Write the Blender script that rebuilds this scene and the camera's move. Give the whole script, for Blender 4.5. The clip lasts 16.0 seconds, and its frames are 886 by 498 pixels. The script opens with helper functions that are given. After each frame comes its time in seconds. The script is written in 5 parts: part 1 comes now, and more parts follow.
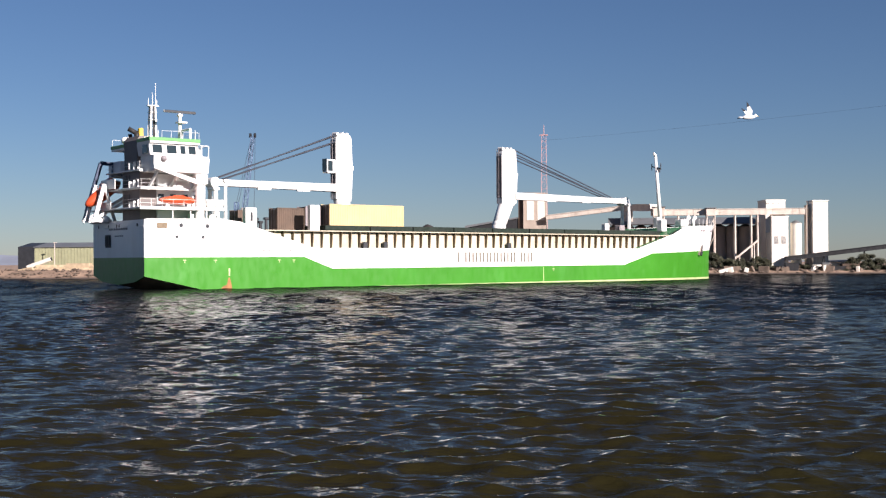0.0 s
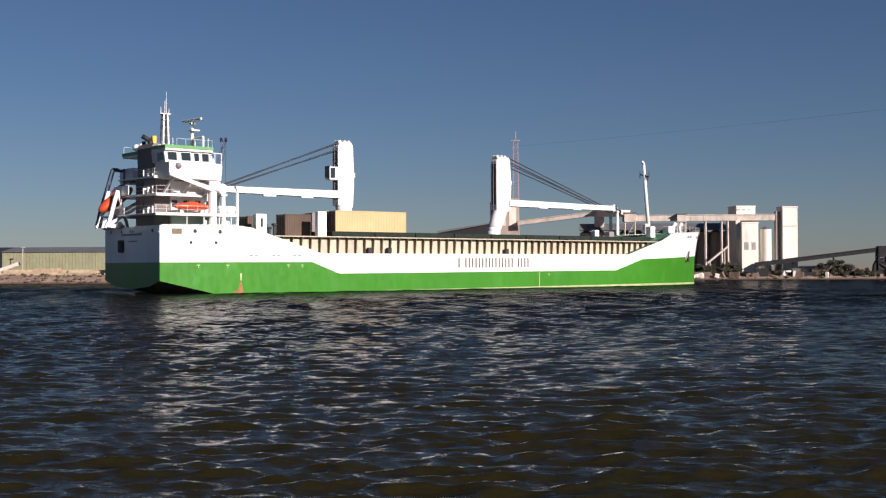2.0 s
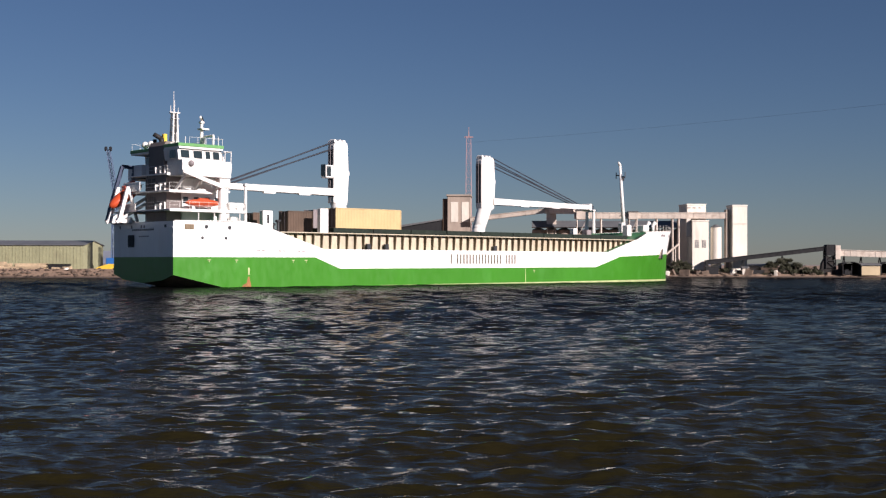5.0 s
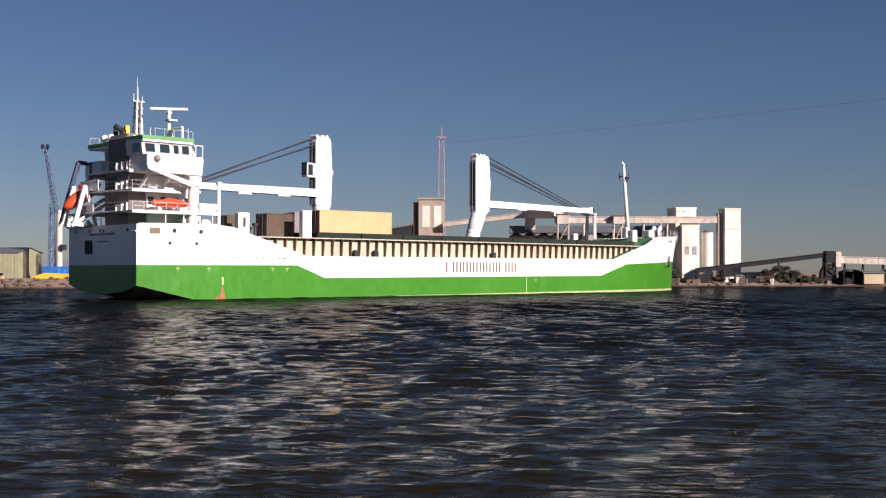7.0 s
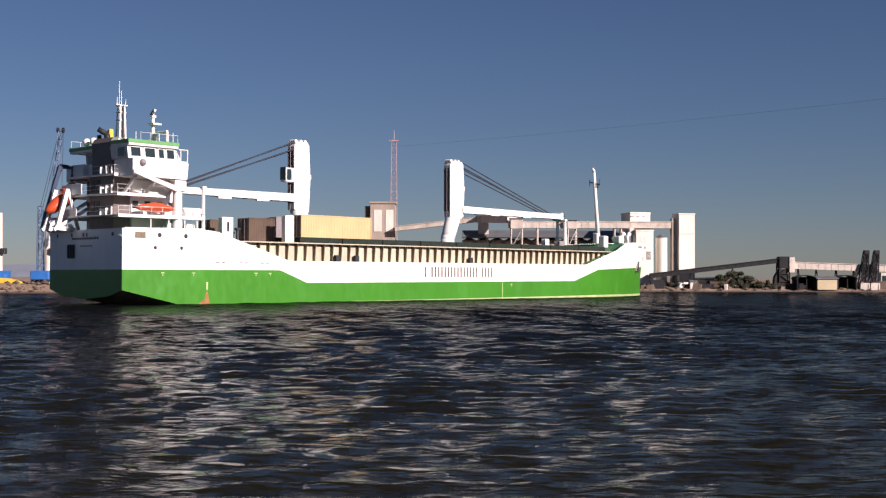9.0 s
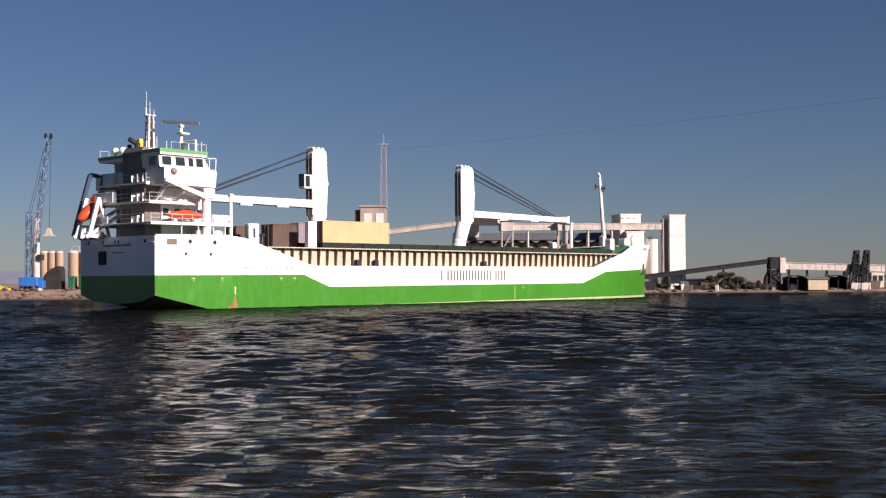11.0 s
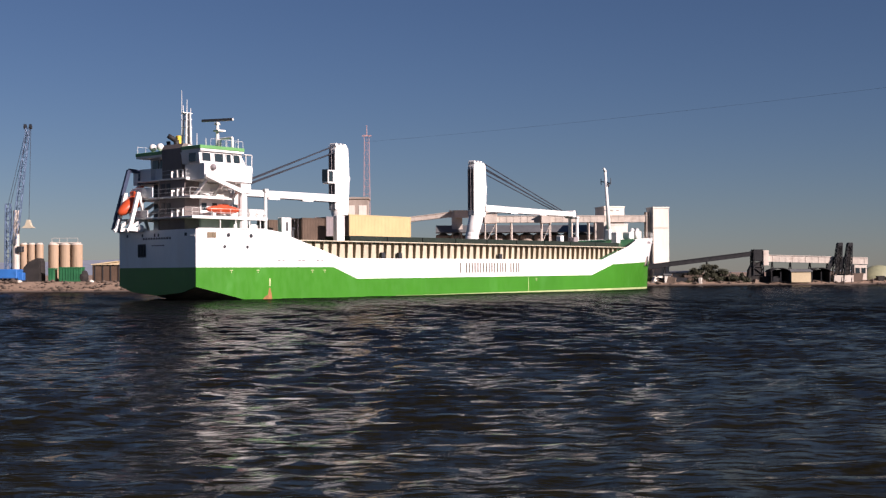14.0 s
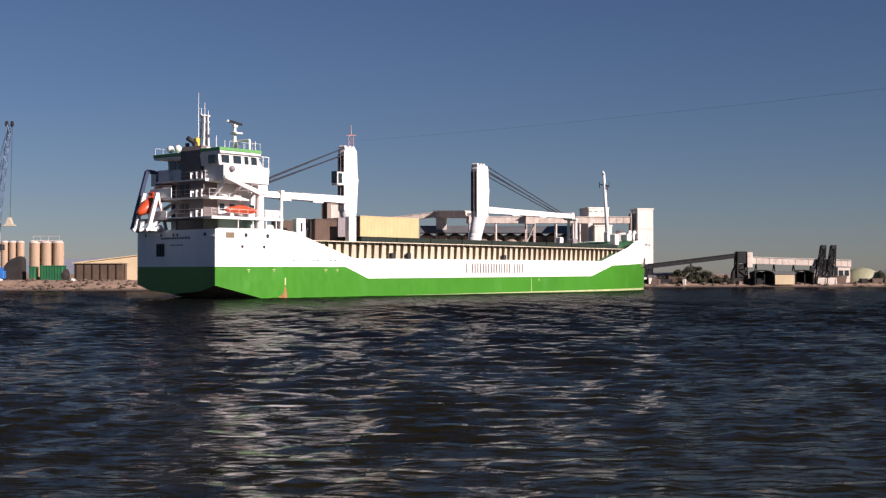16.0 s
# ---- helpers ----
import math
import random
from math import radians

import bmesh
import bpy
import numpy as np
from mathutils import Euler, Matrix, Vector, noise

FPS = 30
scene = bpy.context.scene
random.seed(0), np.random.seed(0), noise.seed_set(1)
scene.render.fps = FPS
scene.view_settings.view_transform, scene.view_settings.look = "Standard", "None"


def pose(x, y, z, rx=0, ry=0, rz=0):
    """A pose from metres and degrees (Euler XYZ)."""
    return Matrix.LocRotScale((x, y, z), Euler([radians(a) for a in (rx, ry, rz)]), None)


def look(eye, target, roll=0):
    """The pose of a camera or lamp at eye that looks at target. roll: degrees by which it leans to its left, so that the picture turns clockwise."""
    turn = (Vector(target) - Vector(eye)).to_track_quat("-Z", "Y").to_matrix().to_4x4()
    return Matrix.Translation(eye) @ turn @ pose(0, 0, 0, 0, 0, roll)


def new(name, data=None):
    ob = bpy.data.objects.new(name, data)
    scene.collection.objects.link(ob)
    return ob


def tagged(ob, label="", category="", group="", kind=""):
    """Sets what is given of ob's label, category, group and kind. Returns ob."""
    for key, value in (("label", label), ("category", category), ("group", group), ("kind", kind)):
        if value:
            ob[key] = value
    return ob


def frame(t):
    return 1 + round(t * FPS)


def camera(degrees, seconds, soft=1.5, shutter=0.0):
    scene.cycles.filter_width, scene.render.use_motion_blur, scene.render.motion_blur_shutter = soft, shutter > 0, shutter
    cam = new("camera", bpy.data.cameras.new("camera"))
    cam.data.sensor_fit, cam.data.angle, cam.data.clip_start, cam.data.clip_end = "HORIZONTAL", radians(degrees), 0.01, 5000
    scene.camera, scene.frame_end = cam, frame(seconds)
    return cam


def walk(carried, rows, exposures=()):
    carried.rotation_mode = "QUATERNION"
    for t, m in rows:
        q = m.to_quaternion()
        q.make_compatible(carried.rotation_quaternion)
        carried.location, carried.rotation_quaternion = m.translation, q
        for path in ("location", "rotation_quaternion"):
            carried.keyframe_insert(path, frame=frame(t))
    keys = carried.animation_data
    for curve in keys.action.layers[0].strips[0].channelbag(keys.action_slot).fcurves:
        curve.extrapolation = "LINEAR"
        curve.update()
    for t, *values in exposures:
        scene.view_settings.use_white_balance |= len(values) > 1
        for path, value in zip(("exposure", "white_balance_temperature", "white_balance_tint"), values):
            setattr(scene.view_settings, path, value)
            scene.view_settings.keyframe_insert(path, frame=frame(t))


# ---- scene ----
# camera: seconds, distance out, turn to the right, tilt up, roll
CAM = [
    (0.0, 0.00, -6.967, 0.618, -0.302),
    (0.5, 0.09, -6.514, 0.654, -0.349),
    (1.0, 0.18, -6.395, 0.793, -0.373),
    (1.5, 0.28, -6.060, 0.797, -0.102),
    (2.0, 0.38, -5.657, 0.862, -0.226),
    (2.5, 0.48, -5.544, 0.813, -0.272),
    (3.0, 0.59, -5.313, 0.793, -0.008),
    (3.5, 0.70, -4.872, 0.665, -0.177),
    (6.0, 1.40, -2.677, 0.758, 0.353),
    (6.3, 2.70, -2.431, 0.895, 0.242),
    (6.5, 6.00, -2.266, 0.986, 0.167),
    (6.6, 9.85, -2.283, 1.003, 0.141),
    (6.7, 13.70, -2.299, 1.020, 0.115),
    (6.8, 17.55, -2.316, 1.037, 0.088),
    (6.9, 21.40, -2.332, 1.054, 0.062),
    (7.0, 25.25, -2.349, 1.071, 0.036),
    (7.2, 28.40, -2.169, 1.096, -0.128),
    (7.5, 29.15, -1.899, 1.132, -0.374),
    (8.0, 29.29, -1.203, 1.059, 0.048),
    (8.5, 29.44, -0.639, 0.971, -0.046),
    (9.0, 29.60, -0.155, 1.308, 0.124),
    (11.5, 30.43, 0.319, 1.459, -0.382),
    (12.0, 30.61, 0.380, 1.301, -0.279),
    (12.5, 30.79, 0.610, 1.304, -0.152),
    (13.0, 30.97, 0.753, 1.179, -0.212),
    (13.5, 31.16, 0.942, 1.136, -0.264),
    (14.0, 31.35, 1.064, 1.096, -0.317),
    (14.5, 31.55, 1.257, 1.050, -0.360),
    (15.0, 31.75, 1.437, 1.084, -0.409),
    (15.5, 31.96, 1.643, 1.165, -0.257),
    (16.0, 32.17, 1.807, 1.112, -0.019),
]
EYE_Z = 3.335
cam = camera(39.506, 16.0, soft=1.3)


def cam_pose(y, yaw, pitch, roll):
    a, b = radians(yaw), radians(pitch)
    eye = Vector((0, y, EYE_Z))
    way = Vector((math.sin(a) * math.cos(b), math.cos(a) * math.cos(b), math.sin(b)))
    return look(eye, eye + way * 50, roll)


EXPOSURE = 1.29
walk(cam, [(t, cam_pose(y, yw, pt, rl)) for t, y, yw, pt, rl in CAM],
     [(t, EXPOSURE + e, k, g) for t, e, k, g in ((0, -0.03, 5700, 19), (0.4, -0.5, 5720, 20), (1.0, -0.55, 5740, 20), (3.5, -0.55, 5780, 21), (6.5, -0.58, 5800, 22),
                                               (7.0, -0.48, 5880, 25), (16, -0.48, 5880, 26))])

# ---- light ----
SUN_EL, SUN_DIR = radians(24), Vector((0.775, -0.63, 0)).normalized()
world = bpy.data.worlds.new("sky")
scene.world = world
world.use_nodes = True
wn = world.node_tree
sky = wn.nodes.new("ShaderNodeTexSky")
sky.sky_type = "NISHITA"
sky.sun_disc = False
sky.sun_elevation = SUN_EL
sky.sun_rotation = math.atan2(SUN_DIR.x, SUN_DIR.y)
sky.air_density, sky.dust_density, sky.ozone_density = 0.95, 0.1, 4.0
wn.nodes["Background"].inputs["Strength"].default_value = 0.0240
wn.links.new(sky.outputs["Color"], wn.nodes["Background"].inputs["Color"])
sun = new("sun", bpy.data.lights.new("sun", "SUN"))
sun.data.energy, sun.data.angle, sun.data.color = 5.0, radians(0.6), (1.0, 0.87, 0.70)
sun_from = Vector((SUN_DIR.x * math.cos(SUN_EL), SUN_DIR.y * math.cos(SUN_EL), math.sin(SUN_EL)))
sun.matrix_world = look(sun_from * 200, (0, 0, 0))


# ---- materials ----
def surface(name, col, rough=0.5, metal=0.0, coarse=0.25, fine=0.15, size=3.0, bump=0.15, stain=None, stain_amount=0.0,
            streak=1.0, per_object=0.0):
    """Painted or raw surface: colour varied at two scales, fine relief, and stains of another colour."""
    m = bpy.data.materials.new(name)
    m.use_nodes = True
    nt = m.node_tree
    n, l = nt.nodes, nt.links
    b = n["Principled BSDF"]
    co = n.new("ShaderNodeTexCoord")
    mp = n.new("ShaderNodeMapping")
    mp.inputs["Scale"].default_value = (1, 1, streak)
    l.new(co.outputs["Object"], mp.inputs["Vector"])

    def tex(scale, detail):
        t = n.new("ShaderNodeTexNoise")
        t.inputs["Scale"].default_value, t.inputs["Detail"].default_value = scale, detail
        l.new(mp.outputs["Vector"], t.inputs["Vector"])
        return t

    def mix(kind, fac, a, c):
        x = n.new("ShaderNodeMix")
        x.data_type, x.blend_type = "RGBA", kind
        for sock, v in ((x.inputs["Factor"], fac), (x.inputs["A"], a), (x.inputs["B"], c)):
            if isinstance(v, (int, float, tuple)):
                sock.default_value = v
            else:
                l.new(v, sock)
        return x.outputs["Result"]

    def ramp(src, lo, hi, a, c):
        r = n.new("ShaderNodeMapRange")
        for k, v in (("From Min", lo), ("From Max", hi), ("To Min", a), ("To Max", c)):
            r.inputs[k].default_value = v
        l.new(src, r.inputs["Value"])
        return r.outputs["Result"]

    big, small = tex(1.0 / size, 4), tex(9.0 / size, 6)
    out = mix("MULTIPLY", 1.0, (*col, 1), ramp(big.outputs["Fac"], 0.3, 0.7, 1 - coarse, 1 + coarse * 0.4))
    out = mix("MULTIPLY", 1.0, out, ramp(small.outputs["Fac"], 0.3, 0.7, 1 - fine, 1 + fine * 0.4))
    if stain:
        s = tex(2.2 / size, 7)
        out = mix("MIX", ramp(s.outputs["Fac"], 0.56, 0.72, 0.0, stain_amount), out, (*stain, 1))
    if per_object:
        oi = n.new("ShaderNodeObjectInfo")
        out = mix("MULTIPLY", 1.0, out, ramp(oi.outputs["Random"], 0, 1, 1 - per_object, 1.0))
    l.new(out, b.inputs["Base Color"])
    l.new(ramp(small.outputs["Fac"], 0.3, 0.7, rough * 0.8, min(1, rough * 1.2)), b.inputs["Roughness"])
    b.inputs["Metallic"].default_value = metal
    if bump:
        bp = n.new("ShaderNodeBump")
        bp.inputs["Strength"].default_value, bp.inputs["Distance"].default_value = bump, 0.05
        l.new(small.outputs["Fac"], bp.inputs["Height"])
        l.new(bp.outputs["Normal"], b.inputs["Normal"])
    return m


WHITE = surface("white_ship_paint", (0.76, 0.745, 0.71), 0.4, 0, 0.10, 0.05, 4, 0.05, (0.45, 0.33, 0.22), 0.25, 0.4)
HULL_WHITE = surface("white_hull_paint", (0.80, 0.785, 0.755), 0.35, 0, 0.07, 0.04, 5, 0.05, (0.5, 0.42, 0.33), 0.18, 0.3)
GREEN = surface("green_hull_paint", (0.042, 0.195, 0.010), 0.38, 0, 0.10, 0.05, 7, 0.05, (0.08, 0.27, 0.05), 0.25, 0.5)
BOTTOM = surface("worn_bottom_paint", (0.66, 0.53, 0.40), 0.6, 0, 0.4, 0.3, 2, 0.2, (0.42, 0.38, 0.3), 0.5)
BOOT = surface("pale_boot_paint", (0.45, 0.50, 0.24), 0.5, 0, 0.3, 0.2, 1.5, 0.1)
CREAM = surface("cream_paint", (0.52, 0.46, 0.34), 0.5, 0, 0.22, 0.15, 2.5, 0.1, (0.32, 0.2, 0.11), 0.4, 0.4)
# this brown puts the shade beside the cream stays into their colour
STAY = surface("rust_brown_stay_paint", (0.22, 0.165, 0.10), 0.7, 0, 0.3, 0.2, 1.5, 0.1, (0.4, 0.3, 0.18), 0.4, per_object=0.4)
HATCH = surface("dark_green_hatch_paint", (0.005, 0.014, 0.007), 0.85, 0, 0.3, 0.2, 3, 0.1)
ROOF_GREEN = surface("green_roof_paint", (0.12, 0.33, 0.10), 0.5, 0, 0.2, 0.1, 2, 0.1)
DECK = surface("green_deck_paint", (0.04, 0.16, 0.06), 0.6, 0, 0.3, 0.2, 2, 0.2, (0.2, 0.12, 0.06), 0.4)
BEIGE = surface("beige_container_paint", (0.52, 0.39, 0.19), 0.5, 0, 0.10, 0.06, 2, 0.1, (0.45, 0.33, 0.18), 0.3)
BROWN = surface("brown_container_paint", (0.095, 0.06, 0.038), 0.6, 0, 0.3, 0.2, 2, 0.15)
GREY = surface("grey_container_paint", (0.24, 0.21, 0.215), 0.55, 0, 0.2, 0.15, 2, 0.1, (0.25, 0.14, 0.08), 0.3)
CASING = surface("grey_brown_casing_paint", (0.15, 0.125, 0.115), 0.6, 0, 0.2, 0.15, 2, 0.1, (0.1, 0.075, 0.06), 0.4)
ORANGE = surface("orange_boat_shell", (0.50, 0.075, 0.022), 0.35, 0, 0.15, 0.1, 1.5, 0.05)
DARK = surface("dark_steel", (0.035, 0.037, 0.042), 0.5, 0.3, 0.3, 0.2, 1, 0.1)
SOOT = surface("sooty_pipe", (0.015, 0.013, 0.012), 0.7, 0, 0.3, 0.2, 1, 0.1)
WIRE = surface("steel_wire", (0.05, 0.055, 0.07), 0.5, 0.5, 0.1, 0.1, 1, 0)
LETTER = surface("grey_brown_lettering", (0.115, 0.09, 0.06), 0.7, 0, 0.2, 0.2, 1, 0.05)
RUST = surface("rust", (0.33, 0.16, 0.05), 0.8, 0, 0.4, 0.3, 0.8, 0.2)
NAVY = surface("dark_blue_davit_paint", (0.03, 0.045, 0.09), 0.45, 0, 0.2, 0.1, 1, 0.05)
RED = surface("red_paint", (0.5, 0.05, 0.03), 0.5, 0, 0.2, 0.1, 1, 0.05)
YELLOW = surface("yellow_paint", (0.75, 0.5, 0.04), 0.5, 0, 0.2, 0.15, 1, 0.1)
CONCRETE = surface("pale_concrete", (0.70, 0.65, 0.56), 0.8, 0, 0.14, 0.1, 5, 0.25, (0.40, 0.34, 0.28), 0.45, 0.25)
SILO = surface("weathered_silo_concrete", (0.36, 0.295, 0.24), 0.85, 0, 0.25, 0.15, 4, 0.25, (0.2, 0.17, 0.14), 0.5, 0.2)
GALLERY = surface("galvanised_cladding", (0.60, 0.52, 0.44), 0.55, 0.1, 0.2, 0.12, 3, 0.1, (0.3, 0.2, 0.14), 0.4)
SHEET = surface("olive_sheet_cladding", (0.30, 0.30, 0.18), 0.6, 0, 0.15, 0.1, 4, 0.1, (0.22, 0.2, 0.12), 0.4)
TIN = surface("grey_roof_sheet", (0.15, 0.155, 0.16), 0.5, 0.2, 0.2, 0.15, 4, 0.1)
CREAMWALL = surface("cream_render", (0.52, 0.42, 0.26), 0.8, 0, 0.15, 0.1, 3, 0.15)
BLUE = surface("blue_crane_paint", (0.03, 0.14, 0.42), 0.45, 0, 0.2, 0.1, 1.5, 0.05)
BLUEGREY = surface("faded_blue_lattice", (0.10, 0.15, 0.24), 0.5, 0.2, 0.2, 0.1, 2, 0.05)
LATTICE = surface("red_white_lattice", (0.42, 0.25, 0.24), 0.6, 0, 0.2, 0.1, 8, 0.0)
BELT = surface("dark_conveyor_cladding", (0.012, 0.012, 0.014), 0.9, 0, 0.3, 0.2, 3, 0.1)
TAN = surface("tan_tank_coating", (0.38, 0.265, 0.17), 0.7, 0, 0.2, 0.12, 3, 0.1, (0.32, 0.22, 0.15), 0.5, 0.3)
TIMBER = surface("pale_timber", (0.58, 0.45, 0.29), 0.8, 0, 0.3, 0.2, 1.0, 0.2, per_object=0.35)
RUBBLE = surface("pale_rubble", (0.18, 0.13, 0.095), 0.9, 0, 0.4, 0.3, 1.0, 0.4, per_object=0.4)
COAL = surface("dark_bulk_pile", (0.024, 0.020, 0.018), 0.95, 0, 0.4, 0.3, 1.0, 0.5)
BOXGREEN = surface("green_bin_paint", (0.02, 0.13, 0.05), 0.5, 0, 0.25, 0.15, 1.5, 0.1)
LEAF = surface("dusty_leaf", (0.030, 0.031, 0.012), 0.7, 0, 0.4, 0.3, 2, 0.0)
BARK = surface("bark", (0.12, 0.08, 0.05), 0.9, 0, 0.3, 0.3, 0.5, 0.4)
SOIL = surface("sandy_shore_soil", (0.30, 0.205, 0.14), 0.95, 0, 0.35, 0.3, 6, 0.5, (0.2, 0.145, 0.1), 0.6)


def wet_bank(m):
    """Tide-wet dark mud on the lowest part of the shore."""
    n, l = m.node_tree.nodes, m.node_tree.links
    b = n["Principled BSDF"]
    dry = b.inputs["Base Color"].links[0].from_socket
    co, sep, mr, mx = n.new("ShaderNodeTexCoord"), n.new("ShaderNodeSeparateXYZ"), n.new("ShaderNodeMapRange"), n.new("ShaderNodeMix")
    l.new(co.outputs["Object"], sep.inputs["Vector"])
    l.new(sep.outputs["Z"], mr.inputs["Value"])
    mr.inputs["From Min"].default_value, mr.inputs["From Max"].default_value = 0.05, 0.5
    mx.data_type = "RGBA"
    mx.inputs["A"].default_value = (0.045, 0.035, 0.028, 1)
    l.new(dry, mx.inputs["B"])
    l.new(mr.outputs["Result"], mx.inputs["Factor"])
    l.new(mx.outputs["Result"], b.inputs["Base Color"])


wet_bank(SOIL)
wet_bank(RUBBLE)
HILL = surface("hazy_hill", (0.20, 0.22, 0.27), 0.95, 0, 0.15, 0.1, 80, 0)
FEATHER = surface("white_feather", (0.8, 0.8, 0.8), 0.7, 0, 0.1, 0.1, 0.3, 0.0)
FEATHER_DARK = surface("black_wing_tip", (0.03, 0.03, 0.035), 0.7, 0, 0.1, 0.1, 0.3, 0.0)


def glass(name):
    m = bpy.data.materials.new(name)
    m.use_nodes = True
    b = m.node_tree.nodes["Principled BSDF"]
    b.inputs["Base Color"].default_value = (0.02, 0.03, 0.035, 1)
    b.inputs["Roughness"].default_value = 0.06
    b.inputs["IOR"].default_value = 1.5
    return m


GLASS = glass("dark_window_glass")


def water_material():
    m = bpy.data.materials.new("harbour_water")
    m.use_nodes = True
    nt = m.node_tree
    n, l = nt.nodes, nt.links
    b = n["Principled BSDF"]
    co = n.new("ShaderNodeTexCoord")

    def tex(scale, detail, stretch):
        mp = n.new("ShaderNodeMapping")
        mp.inputs["Scale"].default_value = stretch
        mp.inputs["Rotation"].default_value = (0, 0, radians(8))
        l.new(co.outputs["Object"], mp.inputs["Vector"])
        t = n.new("ShaderNodeTexNoise")
        t.inputs["Scale"].default_value, t.inputs["Detail"].default_value = scale, detail
        l.new(mp.outputs["Vector"], t.inputs["Vector"])
        return t.outputs["Fac"]

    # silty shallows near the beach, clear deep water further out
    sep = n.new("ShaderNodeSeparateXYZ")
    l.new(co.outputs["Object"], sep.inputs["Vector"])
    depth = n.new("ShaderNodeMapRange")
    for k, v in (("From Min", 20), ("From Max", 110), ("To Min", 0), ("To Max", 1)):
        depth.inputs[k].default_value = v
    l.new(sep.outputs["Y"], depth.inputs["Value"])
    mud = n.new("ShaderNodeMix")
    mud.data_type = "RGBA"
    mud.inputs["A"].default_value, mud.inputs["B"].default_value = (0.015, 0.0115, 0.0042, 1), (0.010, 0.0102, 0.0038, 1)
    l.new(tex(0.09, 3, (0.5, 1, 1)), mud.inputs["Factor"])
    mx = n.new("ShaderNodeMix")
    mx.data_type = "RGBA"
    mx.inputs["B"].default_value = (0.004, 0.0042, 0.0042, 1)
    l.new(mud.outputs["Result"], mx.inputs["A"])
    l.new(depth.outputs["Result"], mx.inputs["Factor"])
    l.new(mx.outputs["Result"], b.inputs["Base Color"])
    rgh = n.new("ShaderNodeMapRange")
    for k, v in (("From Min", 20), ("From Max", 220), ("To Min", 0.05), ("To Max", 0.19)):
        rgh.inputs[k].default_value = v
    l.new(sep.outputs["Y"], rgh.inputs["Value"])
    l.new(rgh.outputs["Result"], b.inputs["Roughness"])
    # far sky reflection is dimmed in the material: IOR falls with Y
    ior_fade = n.new("ShaderNodeMapRange")
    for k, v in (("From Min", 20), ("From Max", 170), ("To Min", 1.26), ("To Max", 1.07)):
        ior_fade.inputs[k].default_value = v
    l.new(sep.outputs["Y"], ior_fade.inputs["Value"])
    l.new(ior_fade.outputs["Result"], b.inputs["IOR"])
    # specular level falls with Y too, dimming the reflection further out
    reflect_fade = n.new("ShaderNodeMapRange")
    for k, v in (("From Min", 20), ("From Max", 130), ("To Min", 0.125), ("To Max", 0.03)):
        reflect_fade.inputs[k].default_value = v
    l.new(sep.outputs["Y"], reflect_fade.inputs["Value"])
    l.new(reflect_fade.outputs["Result"], b.inputs["Specular IOR Level"])
    add = n.new("ShaderNodeMath")
    add.operation = "MULTIPLY_ADD"
    l.new(tex(9.0, 3, (0.42, 1.0, 1)), add.inputs[0])
    add.inputs[1].default_value = 0.35
    l.new(tex(3.0, 4, (0.42, 1.0, 1)), add.inputs[2])
    bp = n.new("ShaderNodeBump")
    bp.inputs["Strength"].default_value, bp.inputs["Distance"].default_value = 1.0, 0.075
    l.new(add.outputs[0], bp.inputs["Height"])
    # capillary ripples: small random tilts of the surface, stronger on the open water
    mp = n.new("ShaderNodeMapping")
    mp.inputs["Scale"].default_value = (1.8, 5.5, 1)
    l.new(co.outputs["Object"], mp.inputs["Vector"])
    rip = n.new("ShaderNodeTexNoise")
    rip.inputs["Scale"].default_value, rip.inputs["Detail"].default_value = 1.0, 3
    l.new(mp.outputs["Vector"], rip.inputs["Vector"])

    def vec(op, a, c):
        v = n.new("ShaderNodeVectorMath")
        v.operation = op
        for sock, val in zip(v.inputs, (a, c)):
            if isinstance(val, tuple):
                sock.default_value = val
            elif val is not None:
                l.new(val, sock)
        return v

    tilt = vec("MULTIPLY", vec("SUBTRACT", rip.outputs["Color"], (0.5, 0.5, 0.5)).outputs[0], (1.6, 2.6, 0.0))
    wind = n.new("ShaderNodeMapRange")
    for k, v in (("From Min", 15), ("From Max", 130), ("To Min", 0.22), ("To Max", 1.4)):
        wind.inputs[k].default_value = v
    l.new(sep.outputs["Y"], wind.inputs["Value"])
    sc = vec("SCALE", tilt.outputs[0], None)
    l.new(wind.outputs["Result"], sc.inputs["Scale"])
    nrm = vec("NORMALIZE", vec("ADD", bp.outputs["Normal"], sc.outputs[0]).outputs[0], None)
    l.new(nrm.outputs[0], b.inputs["Normal"])
    return m


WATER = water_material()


# ---- mesh helpers ----
def box(bm, x0, x1, y0, y1, z0, z1, bevel=0.0, m=None):
    mat = (m or Matrix()) @ Matrix.Translation(((x0 + x1) / 2, (y0 + y1) / 2, (z0 + z1) / 2)) @ Matrix.Diagonal(
        (abs(x1 - x0), abs(y1 - y0), abs(z1 - z0), 1))
    vs = bmesh.ops.create_cube(bm, size=1, matrix=mat)["verts"]
    if bevel:
        es = list({e for v in vs for e in v.link_edges})
        bmesh.ops.bevel(bm, geom=es, offset=bevel, segments=1, affect="EDGES")
    return bm


def rod(bm, a, b, r0, r1=None, seg=8):
    a, b = Vector(a), Vector(b)
    d = b - a
    m = Matrix.Translation((a + b) / 2) @ d.to_track_quat("Z", "Y").to_matrix().to_4x4()
    bmesh.ops.create_cone(bm, cap_ends=True, segments=seg, radius1=r0, radius2=r0 if r1 is None else r1, depth=d.length, matrix=m)
    return bm


